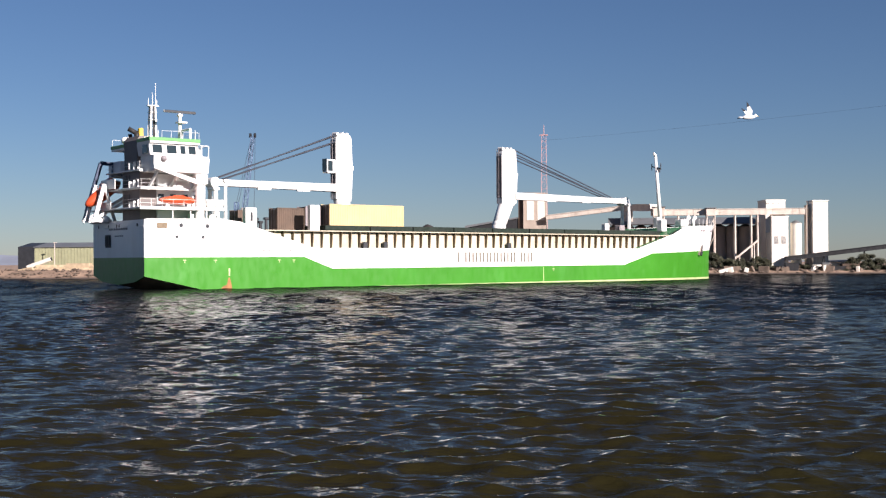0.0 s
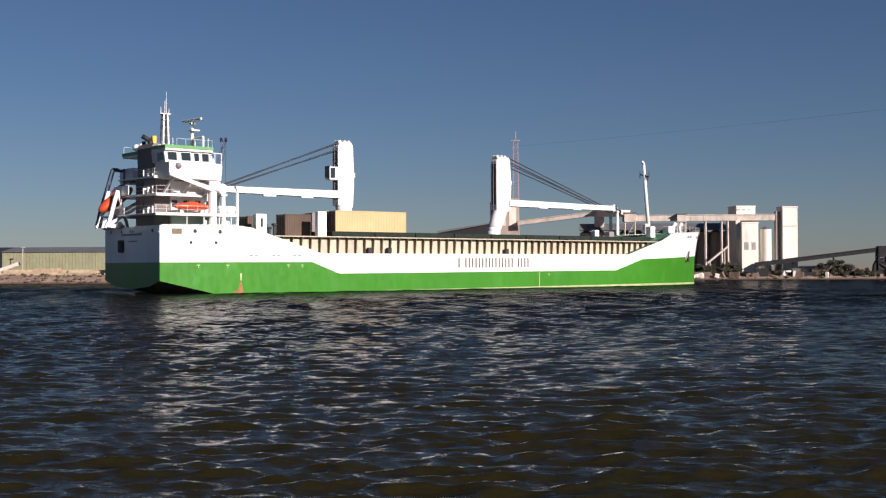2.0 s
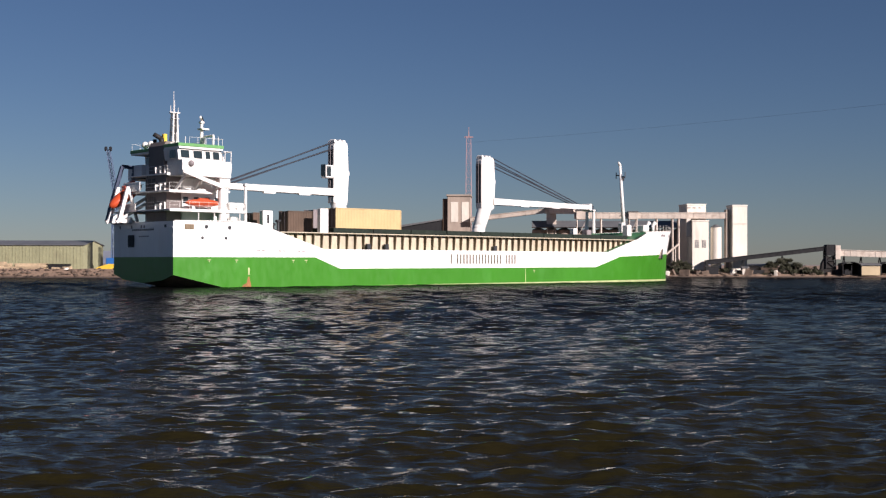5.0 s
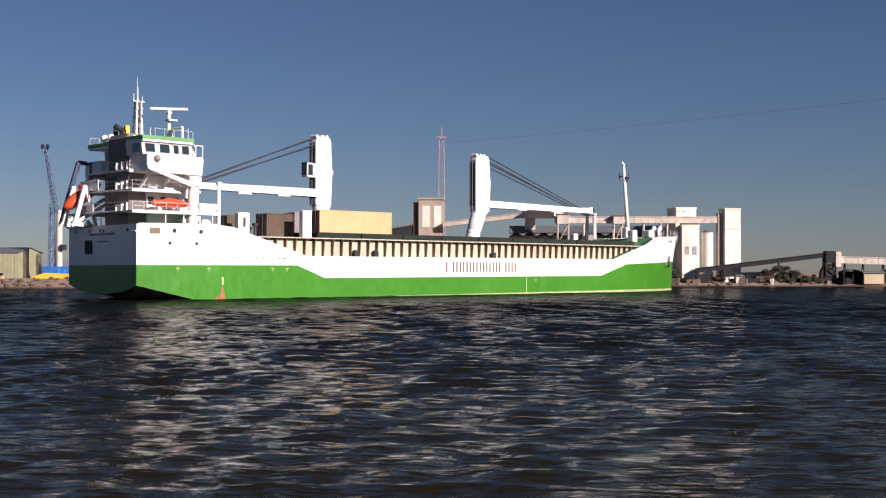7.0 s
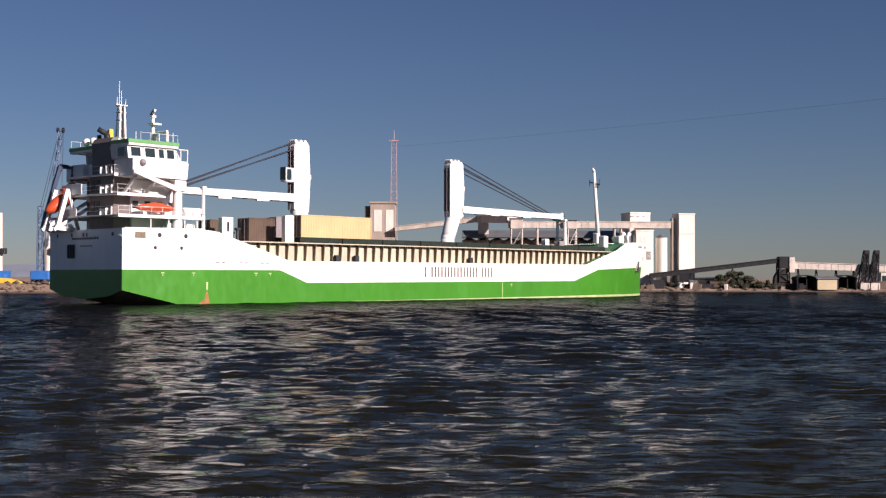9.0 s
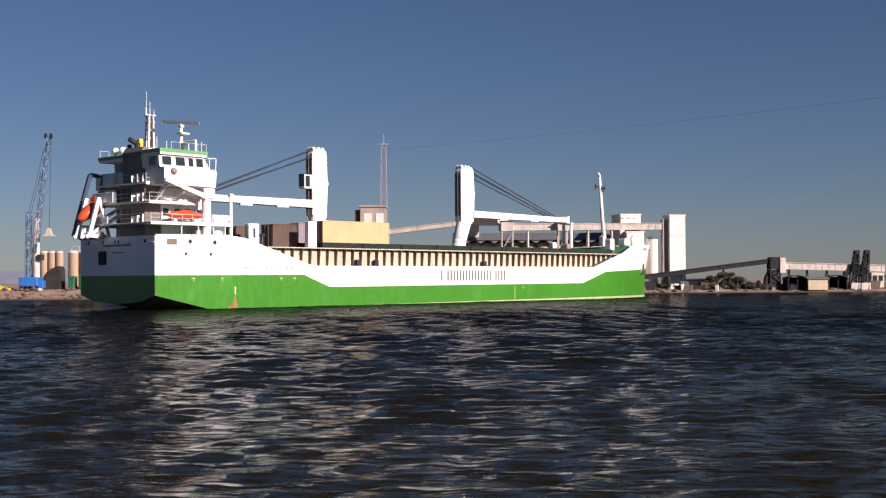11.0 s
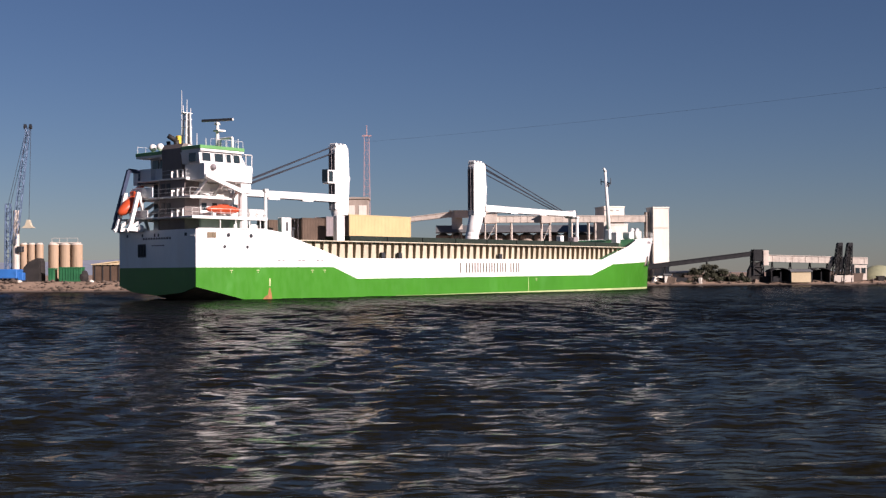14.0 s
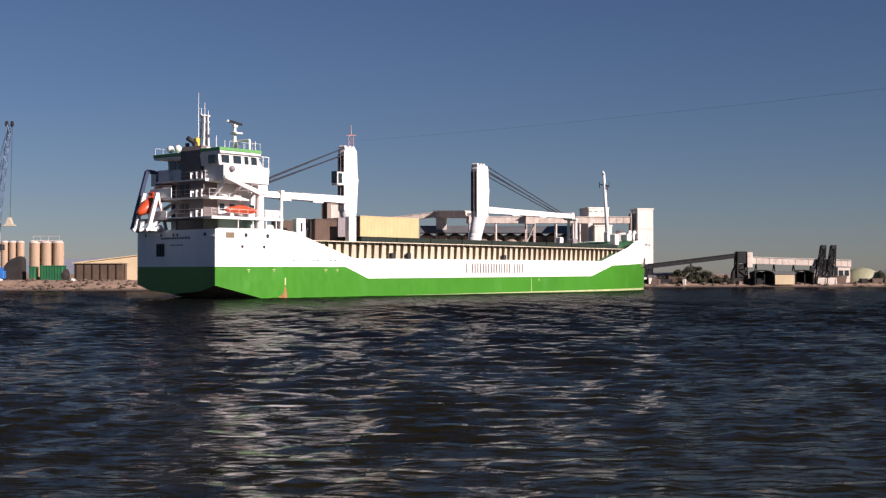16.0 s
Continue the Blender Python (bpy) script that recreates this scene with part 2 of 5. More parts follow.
def beam(bm, a, b, w, h, w2=None, h2=None):
    """A straight box beam from a to b, w wide and h high, tapering to w2, h2."""
    a, b = Vector(a), Vector(b)
    d = (b - a).normalized()
    side = d.cross(Vector((0, 0, 1)))
    side = side.normalized() if side.length > 1e-4 else Vector((0, 1, 0))
    up = side.cross(d).normalized()
    vs = []
    for p, ww, hh in ((a, w, h), (b, w if w2 is None else w2, h if h2 is None else h2)):
        for s, u in ((-1, -1), (1, -1), (1, 1), (-1, 1)):
            vs.append(bm.verts.new(p + side * s * ww / 2 + up * u * hh / 2))
    bm.faces.new(vs[3::-1])
    bm.faces.new(vs[4:])
    for i in range(4):
        j = (i + 1) % 4
        bm.faces.new((vs[i], vs[j], vs[4 + j], vs[4 + i]))
    return bm


def prism(bm, pts, axis, lo, hi):
    """A polygon extruded along an axis ('x', 'y' or 'z')."""
    def at(p, v):
        return {"x": (v, p[0], p[1]), "y": (p[0], v, p[1]), "z": (p[0], p[1], v)}[axis]
    a = [bm.verts.new(at(p, lo)) for p in pts]
    b = [bm.verts.new(at(p, hi)) for p in pts]
    bm.faces.new(a)
    bm.faces.new(b[::-1])
    for i in range(len(pts)):
        j = (i + 1) % len(pts)
        bm.faces.new((a[j], a[i], b[i], b[j]))
    bmesh.ops.recalc_face_normals(bm, faces=bm.faces)
    return bm


def mesh_of(bm, name, material, smooth=False):
    me = bpy.data.meshes.new(name)
    bmesh.ops.recalc_face_normals(bm, faces=bm.faces)
    bm.to_mesh(me)
    bm.free()
    me.materials.append(material)
    if smooth:
        for f in me.polygons:
            f.use_smooth = True
    return me


def part(name, bm, material, parent, label="", smooth=False):
    ob = new(name, mesh_of(bm, name, material, smooth))
    ob.parent = parent
    if label:
        ob["label"] = label
    return ob


def again(ob, m, parent):
    """One more part on the same mesh."""
    o = new(ob.name.split(".")[0], ob.data)
    o.parent = parent
    o.matrix_basis = m
    return o


def thing(name, label, category, group="", kind="", at=None):
    ob = new(name)
    if at is not None:
        ob.matrix_basis = at
    return tagged(ob, label, category, group, kind)


def B():
    return bmesh.new()


# ---- ground and water ----
def shore_y(x):
    k = min(1, max(0, (x + 62) / 90))
    return 268 + 50 * k * k * (3 - 2 * k)


def ground_z(x, y):
    wob = 1.2 * noise.noise(Vector((x * 0.08, y * 0.02, 3)))
    far = y - shore_y(x) - wob
    if y < 2:
        return min(1.7, -2.2 + (2 - y) * 0.9) + 0.05 * noise.noise(Vector((x * 0.5, y * 0.5, 1)))
    if far < -12:
        return -2.5
    top = 1.9 if x < -40 else 1.0
    z = -2.5 + (far + 12) * (2.5 / 12) if far < 0 else min(top, far * 0.24)
    return z + (0.16 * noise.noise(Vector((x * 0.35, y * 0.35, 0))) if far > -2 else 0)


def build_ground():
    xs = sorted({-4000, -2500, -1200, -600, -350, 250, 350, 600, 1200, 2500, 4000} | {-200 + 1.5 * i for i in range(0, 267)})
    ys = sorted({-3000, -1000, -200, -40, -10, -4, -2, 0, 2, 3, 60, 120, 200, 245, 400, 450, 600, 1000, 2000, 4500}
                | {254 + 1.5 * i for i in range(0, 80)})
    nx = len(xs)
    verts = [(x, y, ground_z(x, y)) for y in ys for x in xs]
    faces = [(j * nx + i, j * nx + i + 1, (j + 1) * nx + i + 1, (j + 1) * nx + i) for j in range(len(ys) - 1) for i in range(nx - 1)]
    me = bpy.data.meshes.new("ground")
    me.from_pydata(verts, [], faces)
    me.materials.append(SOIL)
    return tagged(new("ground", me), "sandy brown harbour shore and flat land behind it", "ground", kind="structure")


def build_water():
    rng = np.random.RandomState(4)
    d = 6.0 * np.exp(np.linspace(0, math.log(470 / 6.0), 1080))
    u = np.linspace(-0.95, 0.95, 560)
    y = np.repeat(d[:, None], len(u), 1) - 2.0
    x = d[:, None] * u[None, :]
    z, px, py = np.zeros_like(x), np.zeros_like(x), np.zeros_like(x)
    step = np.repeat(d[:, None] * 0.0041, len(u), 1)
    for i in range(96):
        lam = 0.3 * (3.2 / 0.3) ** rng.rand()
        ang = radians(90 + 7 + rng.normal() * 26)
        k = 2 * math.pi / lam
        amp = 0.0064 * lam ** 0.7 * (0.5 + rng.rand())
        ph = k * (x * math.cos(ang) + y * math.sin(ang)) + rng.rand() * 6.28
        amp = amp * np.clip((lam / step - 2.0) / 3, 0, 1)
        if lam > 1.7:
            amp = amp * (0.14 + 0.86 * np.clip((d[:, None] - 70) / 90, 0, 1))
        z += amp * np.sin(ph)
        px += amp * math.cos(ang) * np.cos(ph)
        py += amp * math.sin(ang) * np.cos(ph)
    gust = 0.9 + 0.25 * np.sin(x * 0.11 + 1.3) * np.sin(y * 0.09) + 0.2 * np.sin(x * 0.031 - y * 0.043)
    gust *= 1.1 + 0.75 * np.clip((d[:, None] - 30) / 130, 0, 1)
    z, x, y = z * gust, x + px * gust * 0.9, y + py * gust * 0.9
    # calm margins on both sides and under the beach
    for e in (30, 160, 600, 2200, 5000):
        ends = np.zeros((len(d), 1))
        x = np.hstack([-0.95 * d[:, None] - e, x, 0.95 * d[:, None] + e])
        y = np.hstack([d[:, None] - 2, y, d[:, None] - 2])
        z = np.hstack([ends, z, ends])
    x, y, z = np.vstack([x[:1], x]), np.vstack([y[:1] * 0 - 10, y]), np.vstack([z[:1] * 0, z])
    u, d = x[0], x[:, 0]
    nx = len(u)
    verts = np.stack([x, y, z], -1).reshape(-1, 3)
    j, i = np.meshgrid(np.arange(len(d) - 1), np.arange(nx - 1), indexing="ij")
    q = (j * nx + i).ravel()
    faces = np.stack([q, q + 1, q + nx + 1, q + nx], -1)
    me = bpy.data.meshes.new("water")
    me.from_pydata(verts.tolist(), [], faces.tolist())
    for f in me.polygons:
        f.use_smooth = True
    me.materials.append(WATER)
    return tagged(new("water", me), "dark rippled harbour water, brown over the shallows", "water", kind="structure")


ground = build_ground()
water = build_water()

# ---- the ship: x forward from the transom, y to port from the starboard side, z up from the waterline ----
BEAM, HALF = 16.4, 8.2
PX0, PX1, PX2, PY0, PY1, PY2, PS0, PS1, PS2 = -55.9289, 3.4312, -0.2147, 149.1569, 4.1003, -0.1317, 0.7890, 0.0085, -0.0030


def ship_pose(t):
    s = t / 16
    a = PS0 + (PS1 * s + PS2 * s * s) * 10
    return pose(PX0 + (PX1 * s + PX2 * s * s) * 10, PY0 + (PY1 * s + PY2 * s * s) * 10, 0, 0, 0, math.degrees(a))


def steps(x, pts):
    for (x0, z0), (x1, z1) in zip(pts, pts[1:]):
        if x <= x1:
            return z0 + (z1 - z0) * max(0, (x - x0) / (x1 - x0))
    return pts[-1][1]


def z_top(x):
    return steps(x, [(0, 8.95), (11.2, 9.1), (13.5, 8.85), (25.0, 5.4), (90.0, 5.5), (99.0, 8.1), (102, 9.4), (120, 10.05)])


def z_green(x):
    return steps(x, [(0, 4.15), (23.4, 4.2), (28.0, 2.55), (86.6, 2.75), (93.8, 4.7), (118, 5.4)])


def z_low(x):
    return 1.75 * max(0, 1 - x / 12.5) - 1.2 * min(1, x / 14)


def stem_x(z):
    return 118.3 + 0.10 * max(0, z - 4) ** 1.35


def half_breadth(x, z):
    hb = HALF
    if x < 6:
        hb *= 1 - 0.02 * (1 - x / 6)
    xs = 84 + 0.7 * z
    if x > xs:
        k = min(1, (x - xs) / (stem_x(z) - xs))
        hb *= (1 - k ** (2.1 + 0.07 * z)) ** 0.85
    return hb


STATIONS = sorted({0, 0.3, 2, 5, 9, 11.2, 12.5, 13.5, 17, 21, 23.4, 25, 28, 86.6, 90, 93.8, 99, 102, 114, 115.5, 116.5, 117.4, 118.0, 118.3}
                  | {32.0 + 4 * i for i in range(14)} | {96, 105, 107, 109, 111, 112.5})


def hull_band(lo, hi, rows, out=0.0, x0=0.0, x1=200.0):
    """One strake of the hull's skin on both sides, between two heights that follow the length."""
    bm = B()
    for sgn in (-1, 1):
        grid = []
        for x in [s for s in STATIONS if x0 <= s <= x1]:
            col = []
            for i in range(rows + 1):
                z = lo(x) + (hi(x) - lo(x)) * i / rows
                xx = x * stem_x(z) / 118.3 if x > 100 else x
                if 90 < x <= 100:
                    xx = x + (stem_x(z) / 118.3 - 1) * x * (x - 90) / 10
                col.append(bm.verts.new((xx, HALF + sgn * (half_breadth(xx, z) + out), z)))
            grid.append(col)
        for a, b in zip(grid, grid[1:]):
            for i in range(rows):
                bm.faces.new((a[i], b[i], b[i + 1], a[i + 1]))
    bmesh.ops.remove_doubles(bm, verts=bm.verts, dist=0.004)
    return bm


def build_ship():
    ship = thing("cargo_ship", "white and green cargo ship under way, aft bridge, two deck cranes", "ship")
    part("upper_hull", hull_band(z_green, z_top, 4), HULL_WHITE, ship, "clean white upper hull")
    part("lower_hull", hull_band(z_low, z_green, 5), GREEN, ship, "bright green lower hull")
    part("boot_stripe", hull_band(lambda x: 0.02, lambda x: 0.02 + 0.34 * min(1, max(0.1, (x - 36) / 60)), 1, 0.015, 36), BOOT, ship, "pale yellow-green stripe at the waterline")
    # transom
    bm = B()
    prism(bm, [(0.16, 4.15), (0.16, 8.95), (BEAM - 0.16, 8.95), (BEAM - 0.16, 4.15)], "x", -0.01, 0.25)
    part("transom", bm, HULL_WHITE, ship)
    bm = B()
    prism(bm, [(0.16, 1.75), (0.16, 4.15), (BEAM - 0.16, 4.15), (BEAM - 0.16, 1.75), (BEAM - 3, 1.0), (HALF, 0.6), (3, 1.0)], "x", -0.01, 0.25)
    part("transom_lower", bm, GREEN, ship)
    # raised bottom aft, hollow towards the rudder
    bm = B()
    grid = []
    for x in (0.05, 2, 4, 6, 8, 10, 12.5, 15, 20):
        row = []
        for k in range(9):
            f = k / 8
            y = 0.2 + f * (BEAM - 0.4)
            dip = 1.15 * (1 - abs(2 * f - 1)) * max(0, 1 - x / 30)
            row.append(bm.verts.new((x, y, z_low(x) - dip)))
        grid.append(row)
    for a, b in zip(grid, grid[1:]):
        for k in range(8):
            bm.faces.new((a[k], b[k], b[k + 1], a[k + 1]))
    part("stern_bottom", bm, BOTTOM, ship, "scuffed brown stern underside above the water", True)
    # decks
    bm = B()
    grid = []
    for x in STATIONS:
        z = z_top(x) - (0.03 if x < 25.1 or x > 89 else 0.1)
        xx = x * stem_x(z) / 118.3 if x > 100 else x
        hb = max(0.02, half_breadth(xx, z) - (0.05 if x < 95 else 0.4))
        grid.append((bm.verts.new((xx, HALF - hb, z)), bm.verts.new((xx, HALF + hb, z))))
    for a, b in zip(grid, grid[1:]):
        bm.faces.new((a[0], b[0], b[1], a[1]))
    part("main_deck", bm, DECK, ship, "green painted steel deck")
    # bulwark cap and rubbing lines
    for x0, x1 in ((0.2, 11.2), (102, 118)):
        n = 6
        for i in range(n):
            bm = B()
            a, b = x0 + (x1 - x0) * i / n, x0 + (x1 - x0) * (i + 1) / n
            pa = [(s * stem_x(z_top(s)) / 118.3 if s > 100 else s) for s in (a, b)]
            beam(bm, (pa[0], HALF - half_breadth(pa[0], z_top(a)) - 0.02, z_top(a) + 0.04), (pa[1], HALF - half_breadth(pa[1], z_top(b)) - 0.02, z_top(b) + 0.04), 0.18, 0.1)
            part("bulwark_cap", bm, WHITE, ship)
    # hatch coaming with its stays
    bm = B()
    box(bm, 17.6, 98.5, 1.25, BEAM - 1.25, 5.2, 7.86)
    part("hatch_coaming", bm, CREAM, ship, "cream painted hatch coaming wall")
    bm = B()
    box(bm, 17.6, 98.5, 0.5, 1.25, 7.72, 7.86)
    part("coaming_rail", bm, CREAM, ship)
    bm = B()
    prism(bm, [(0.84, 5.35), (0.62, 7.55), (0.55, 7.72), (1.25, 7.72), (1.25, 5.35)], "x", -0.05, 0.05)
    stay = part("coaming_stay", bm, STAY, ship, "stained coaming stay, brown standing in for its shade")
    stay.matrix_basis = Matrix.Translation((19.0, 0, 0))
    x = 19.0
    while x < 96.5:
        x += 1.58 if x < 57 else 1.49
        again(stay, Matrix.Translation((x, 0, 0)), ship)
    for sx in (33.6, 37.2, 61.0):
        bm = B()
        box(bm, sx, sx + 0.75, 0.5, 0.98, 5.4, 6.3, 0.05)
        part("deck_locker", bm, DARK, ship, "dark locker against the coaming")
    # hatch covers
    x = 27.2
    while x < 95:
        bm = B()
        box(bm, x, x + 7.55, 0.55, BEAM - 0.55, 7.88, 8.6, 0.05)
        part("hatch_cover", bm, HATCH, ship, "dark green hatch cover")
        x += 7.7
    # hull details, starboard side
    for px, pz, w in ((2.4, 8.2, 0.55), (5.0, 8.25, 0.28), (8.7, 8.2, 0.28), (4.4, 6.75, 0.22), (8.1, 6.75, 0.22)):
        bm = B()
        if w > 0.5:
            for k in (-1, 1):
                box(bm, px + k * 0.36 - 0.28, px + k * 0.36 + 0.28, 0.02, 0.3, pz - 0.3, pz + 0.3, 0.03)
            box(bm, px - 0.72, px + 0.72, 0.05, 0.2, pz - 0.36, pz + 0.36, 0.03)
            part("mooring_port", bm, STAY, ship, "dark mooring port in the bulwark")
        else:
            ysd = HALF - half_breadth(px, pz)
            rod(bm, (px, ysd - 0.03, pz), (px, ysd + 0.2, pz), w, w, 12)
            part("porthole", bm, DARK, ship)
    for px in (13.2, 14.0, 16.8, 17.6, 20.2, 21.0):
        bm = B()
        box(bm, px, px + 0.55, -0.03, 0.1, 5.0, 5.16, 0.02)
        part("freeing_slot", bm, GREY, ship)
    for px, pz in ((5.2, 3.75), (9.6, 3.75), (19.2, 3.75), (21.5, 3.75), (70.0, 2.2)):
        bm = B()
        box(bm, px, px + 0.5, -0.03, 0.1, pz - 0.05, pz + 0.07, 0.02)
        prism(bm, [(px + 0.18, pz - 0.32), (px + 0.32, pz - 0.32), (px + 0.25, pz)], "y", -0.03, 0.1)
        part("draught_mark", bm, BOOT, ship)
    bm = B()
    prism(bm, [(10.6, 0.0), (12.3, 0.0), (12.15, 0.7), (11.95, 1.5), (11.75, 1.45), (11.5, 0.55), (11.0, 0.35)], "y", -0.006, 0.05)
    part("rust_streak", bm, RUST, ship, "orange rust streak down to the water")
    part("hull_mark", box(B(), 11.75, 12.0, -0.02, 0.05, 1.7, 2.7, 0.01), BOOT, ship, "pale upright mark on the green hull")
    bm = B()
    prism(bm, [(68.0, 0.0), (68.12, 0.0), (68.1, 2.5), (68.02, 2.5)], "y", -0.012, 0.05)
    part("weld_line", bm, BOOT, ship)
    # lettering as plain bars
    for i in range(11):
        lx = 50.5 + i * 1.41
        for k in ((0.0,) if i in (0, 8) else (0.0, 0.7)):
            bm = box(B(), lx + k, lx + k + 0.29, -0.025, 0.05, 3.3, 4.85)
            part("lettering_bar", bm, LETTER, ship, "thin grey bars of lettering on white")
    for y0, y1, z0, z1 in ((5.2, 11.2, 7.75, 8.0), (6.6, 9.2, 6.9, 7.05)):
        y = y0
        while y < y1:
            part("name_bar", box(B(), -0.04, 0.0, y, y + 0.34, z0, z1), DARK, ship, "small dark bar of writing")
            y += 0.55
    bm = B()
    box(bm, -0.10, 0.0, 10.4, 12.1, 5.5, 7.2, 0.05)
    for k in range(3):
        box(bm, -0.22, -0.08, 10.55 + k * 0.55, 10.85 + k * 0.55, 5.7, 7.1, 0.04)
    part("stern_recess", bm, DARK, ship, "dark fairlead recess in the transom")
    for y, w in ((1.9, 0.5), (8.4, 0.3), (7.6, 0.3), (14.3, 0.3), (11.0, 0.3)):
        bm = B()
        box(bm, -0.05, 0.0, y, y + w, 8.1, 8.5, 0.03)
        part("mooring_port", bm, DARK, ship)
    for y in (5.2, 11.6, 0.3):
        bm = B()
        box(bm, -0.12, 0.0, y, y + 1.0, 8.02, 8.16, 0.03)
        part("fender_bar", bm, WHITE, ship)
    # bow: anchor and its pocket
    p0, p1 = [Vector((x, HALF - half_breadth(x, 5.5), 0)) for x in (109.2, 111.4)]
    am = Matrix.Translation(p0) @ Matrix.Rotation(math.atan2(p1.y - p0.y, p1.x - p0.x), 4, "Z")
    bm = prism(B(), [(0.2, 4.5), (0.9, 4.4), (2.2, 6.8), (1.6, 7.0)], "y", -0.12, 0.5)
    bmesh.ops.transform(bm, matrix=am, verts=bm.verts)
    part("anchor_pocket", bm, SILO, ship, "recessed anchor pocket at the bow")
    bm = rod(B(), (0.8, -0.3, 4.4), (1.7, -0.2, 6.2), 0.13, 0.13)
    for sg in (-1, 1):
        beam(bm, (0.8, -0.3, 4.35), (0.8 + sg * 0.7, -0.3, 5.0), 0.2, 0.3, 0.1, 0.1)
    bmesh.ops.transform(bm, matrix=am, verts=bm.verts)
    part("anchor", bm, DARK, ship)
    for sx in (109.0, 110.2, 114.6):
        hb = HALF - half_breadth(sx, 9)
        bm = B()
        box(bm, sx, sx + 0.5, hb - 0.05, hb + 0.4, 8.7, 9.1, 0.05)
        part("fairlead", bm, GREY, ship)
    return ship


def build_house(ship):
    """Accommodation block, bridge, funnel and boats at the stern."""
    house = part("deckhouse", box(B(), 3.3, 10.2, 3.4, BEAM - 3.0, 8.9, 15.0, 0.08), WHITE, ship, "white accommodation block")
    # side and aft galleries
    for z, x0, x1, y0 in ((10.5, -0.6, 11.6, 0.15), (13.1, 0.2, 6.9, 1.6), (15.45, 0.6, 3.0, 2.9)):
        bm = B()
        box(bm, x0, x1, y0, BEAM - y0, z - 0.14, z + 0.05, 0.03)
        box(bm, x0, x1, y0 - 0.03, y0 + 0.05, z - 0.26, z + 0.1)
        part("gallery_deck", bm, WHITE, ship)
        n = max(3, int((x1 - x0) / 1.4))
        for i in range(n + 1):
            x = x0 + 0.08 + (x1 - x0 - 0.16) * i / n
            bm = B()
            rod(bm, (x, y0 + 0.06, z), (x, y0 + 0.06, z + 1.05), 0.026, 0.026, 6)
            part("stanchion", bm, WHITE, ship)
        bm = B()
        for h in (0.55, 1.05):
            rod(bm, (x0, y0 + 0.06, z + h), (x1, y0 + 0.06, z + h), 0.018, 0.018, 6)
            rod(bm, (x0 + 0.06, y0, z + h), (x0 + 0.06, BEAM - y0, z + h), 0.018, 0.018, 6)
        part("guard_rail", bm, WHITE, ship)
    # funnel casing on the aft face, over a dark box painting the wall's shade
    bm = B()
    prism(bm, [(1.0, 15.5), (0.9, 19.3), (1.3, 19.9), (2.6, 19.9), (4.4, 16.2), (4.4, 15.5)], "y", 4.3, 8.3)
    part("funnel_casing", bm, CASING, ship, "grey-brown funnel casing")
    # sunlight on the casing's starboard side, put in as white paint
    bm = prism(B(), [(2.3, 15.6), (1.9, 19.75), (2.55, 19.75), (4.3, 16.2), (4.3, 15.6)], "y", 4.22, 4.3)
    part("casing_side", bm, WHITE, ship, "white strip standing in for sunlight on the casing's side")
    part("lower_casing", box(B(), 1.0, 3.3, 3.7, 9.0, 9.0, 15.36, 0.05), CASING, ship, "grey-brown box painting the aft wall's shade behind the galleries")
    for z in (11.0, 13.5):
        for y in (6.6, 7.7):
            part("casing_louvre", box(B(), 0.93, 1.02, y, y + 0.8, z, z + 1.4, 0.03), DARK, ship)
    for z in (10.6, 13.2, 15.55):
        for k in range(3):
            x = 0.8 - k * 0.22
            part("deck_pillar", box(B(), x, 1.0, 3.85 + k * 0.85, 3.95 + k * 0.85, z, z + 1.0 - 0.1 * k, 0.02), WHITE, ship)
    for z, y0, y1, h in ((13.15, 8.9, 13.4, 1.35), (10.55, 9.4, 12.6, 0.95)):
        part("gallery_bulwark", box(B(), -0.12 if z > 12 else -0.5, 0.0 if z > 12 else -0.4, y0, y1, z + 0.05, z + h, 0.03), WHITE, ship)
    bm = B()
    rod(bm, (2.0, 6.6, 19.6), (1.9, 6.6, 20.5), 0.36, 0.36, 12)
    rod(bm, (1.95, 6.6, 20.4), (0.9, 6.9, 21.0), 0.32, 0.32, 12)
    part("exhaust_pipe", bm, SOOT, ship, "black bent exhaust pipe", True)
    bm = B()
    rod(bm, (1.6, 7.7, 19.7), (1.5, 7.7, 20.4), 0.26, 0.26, 10)
    part("exhaust_pipe", bm, SOOT, ship, smooth=True)
    bm = B()
    box(bm, 2.5, 3.1, 7.0, 7.6, 19.3, 21.2, 0.1)
    part("vent_head", bm, YELLOW, ship, "yellow vent head")
    # bridge across the whole beam
    bm = B()
    prism(bm, [(1.3, 15.15), (8.9, 15.0), (9.1, 16.9), (8.9, 17.2), (1.3, 17.2)], "y", 0.1, 4.0)
    part("bridge_wing", bm, WHITE, ship, "white starboard bridge wing")
    bm = B()
    prism(bm, [(2.9, 15.15), (8.9, 15.0), (9.1, 16.9), (8.9, 17.2), (2.9, 17.2)], "y", 4.0, BEAM - 4.0)
    part("bridge_front", bm, WHITE, ship, "white bridge front")
    bm = B()
    prism(bm, [(2.2, 15.15), (8.9, 15.0), (9.1, 16.9), (8.9, 17.2), (2.2, 17.2)], "y", BEAM - 4.0, BEAM - 0.1)
    part("bridge_wing", bm, WHITE, ship, "white port bridge wing")
    bm = B()
    prism(bm, [(1.1, 17.2), (8.5, 17.2), (7.7, 18.7), (0.9, 18.7)], "y", 0.75, 4.4)
    prism(bm, [(4.6, 17.2), (8.5, 17.2), (7.7, 18.7), (4.5, 18.7)], "y", 4.4, BEAM - 0.75)
    part("wheelhouse", bm, WHITE, ship)
    bm = B()
    box(bm, 0.9, 7.8, 0.35, 4.15, 18.7, 18.98)
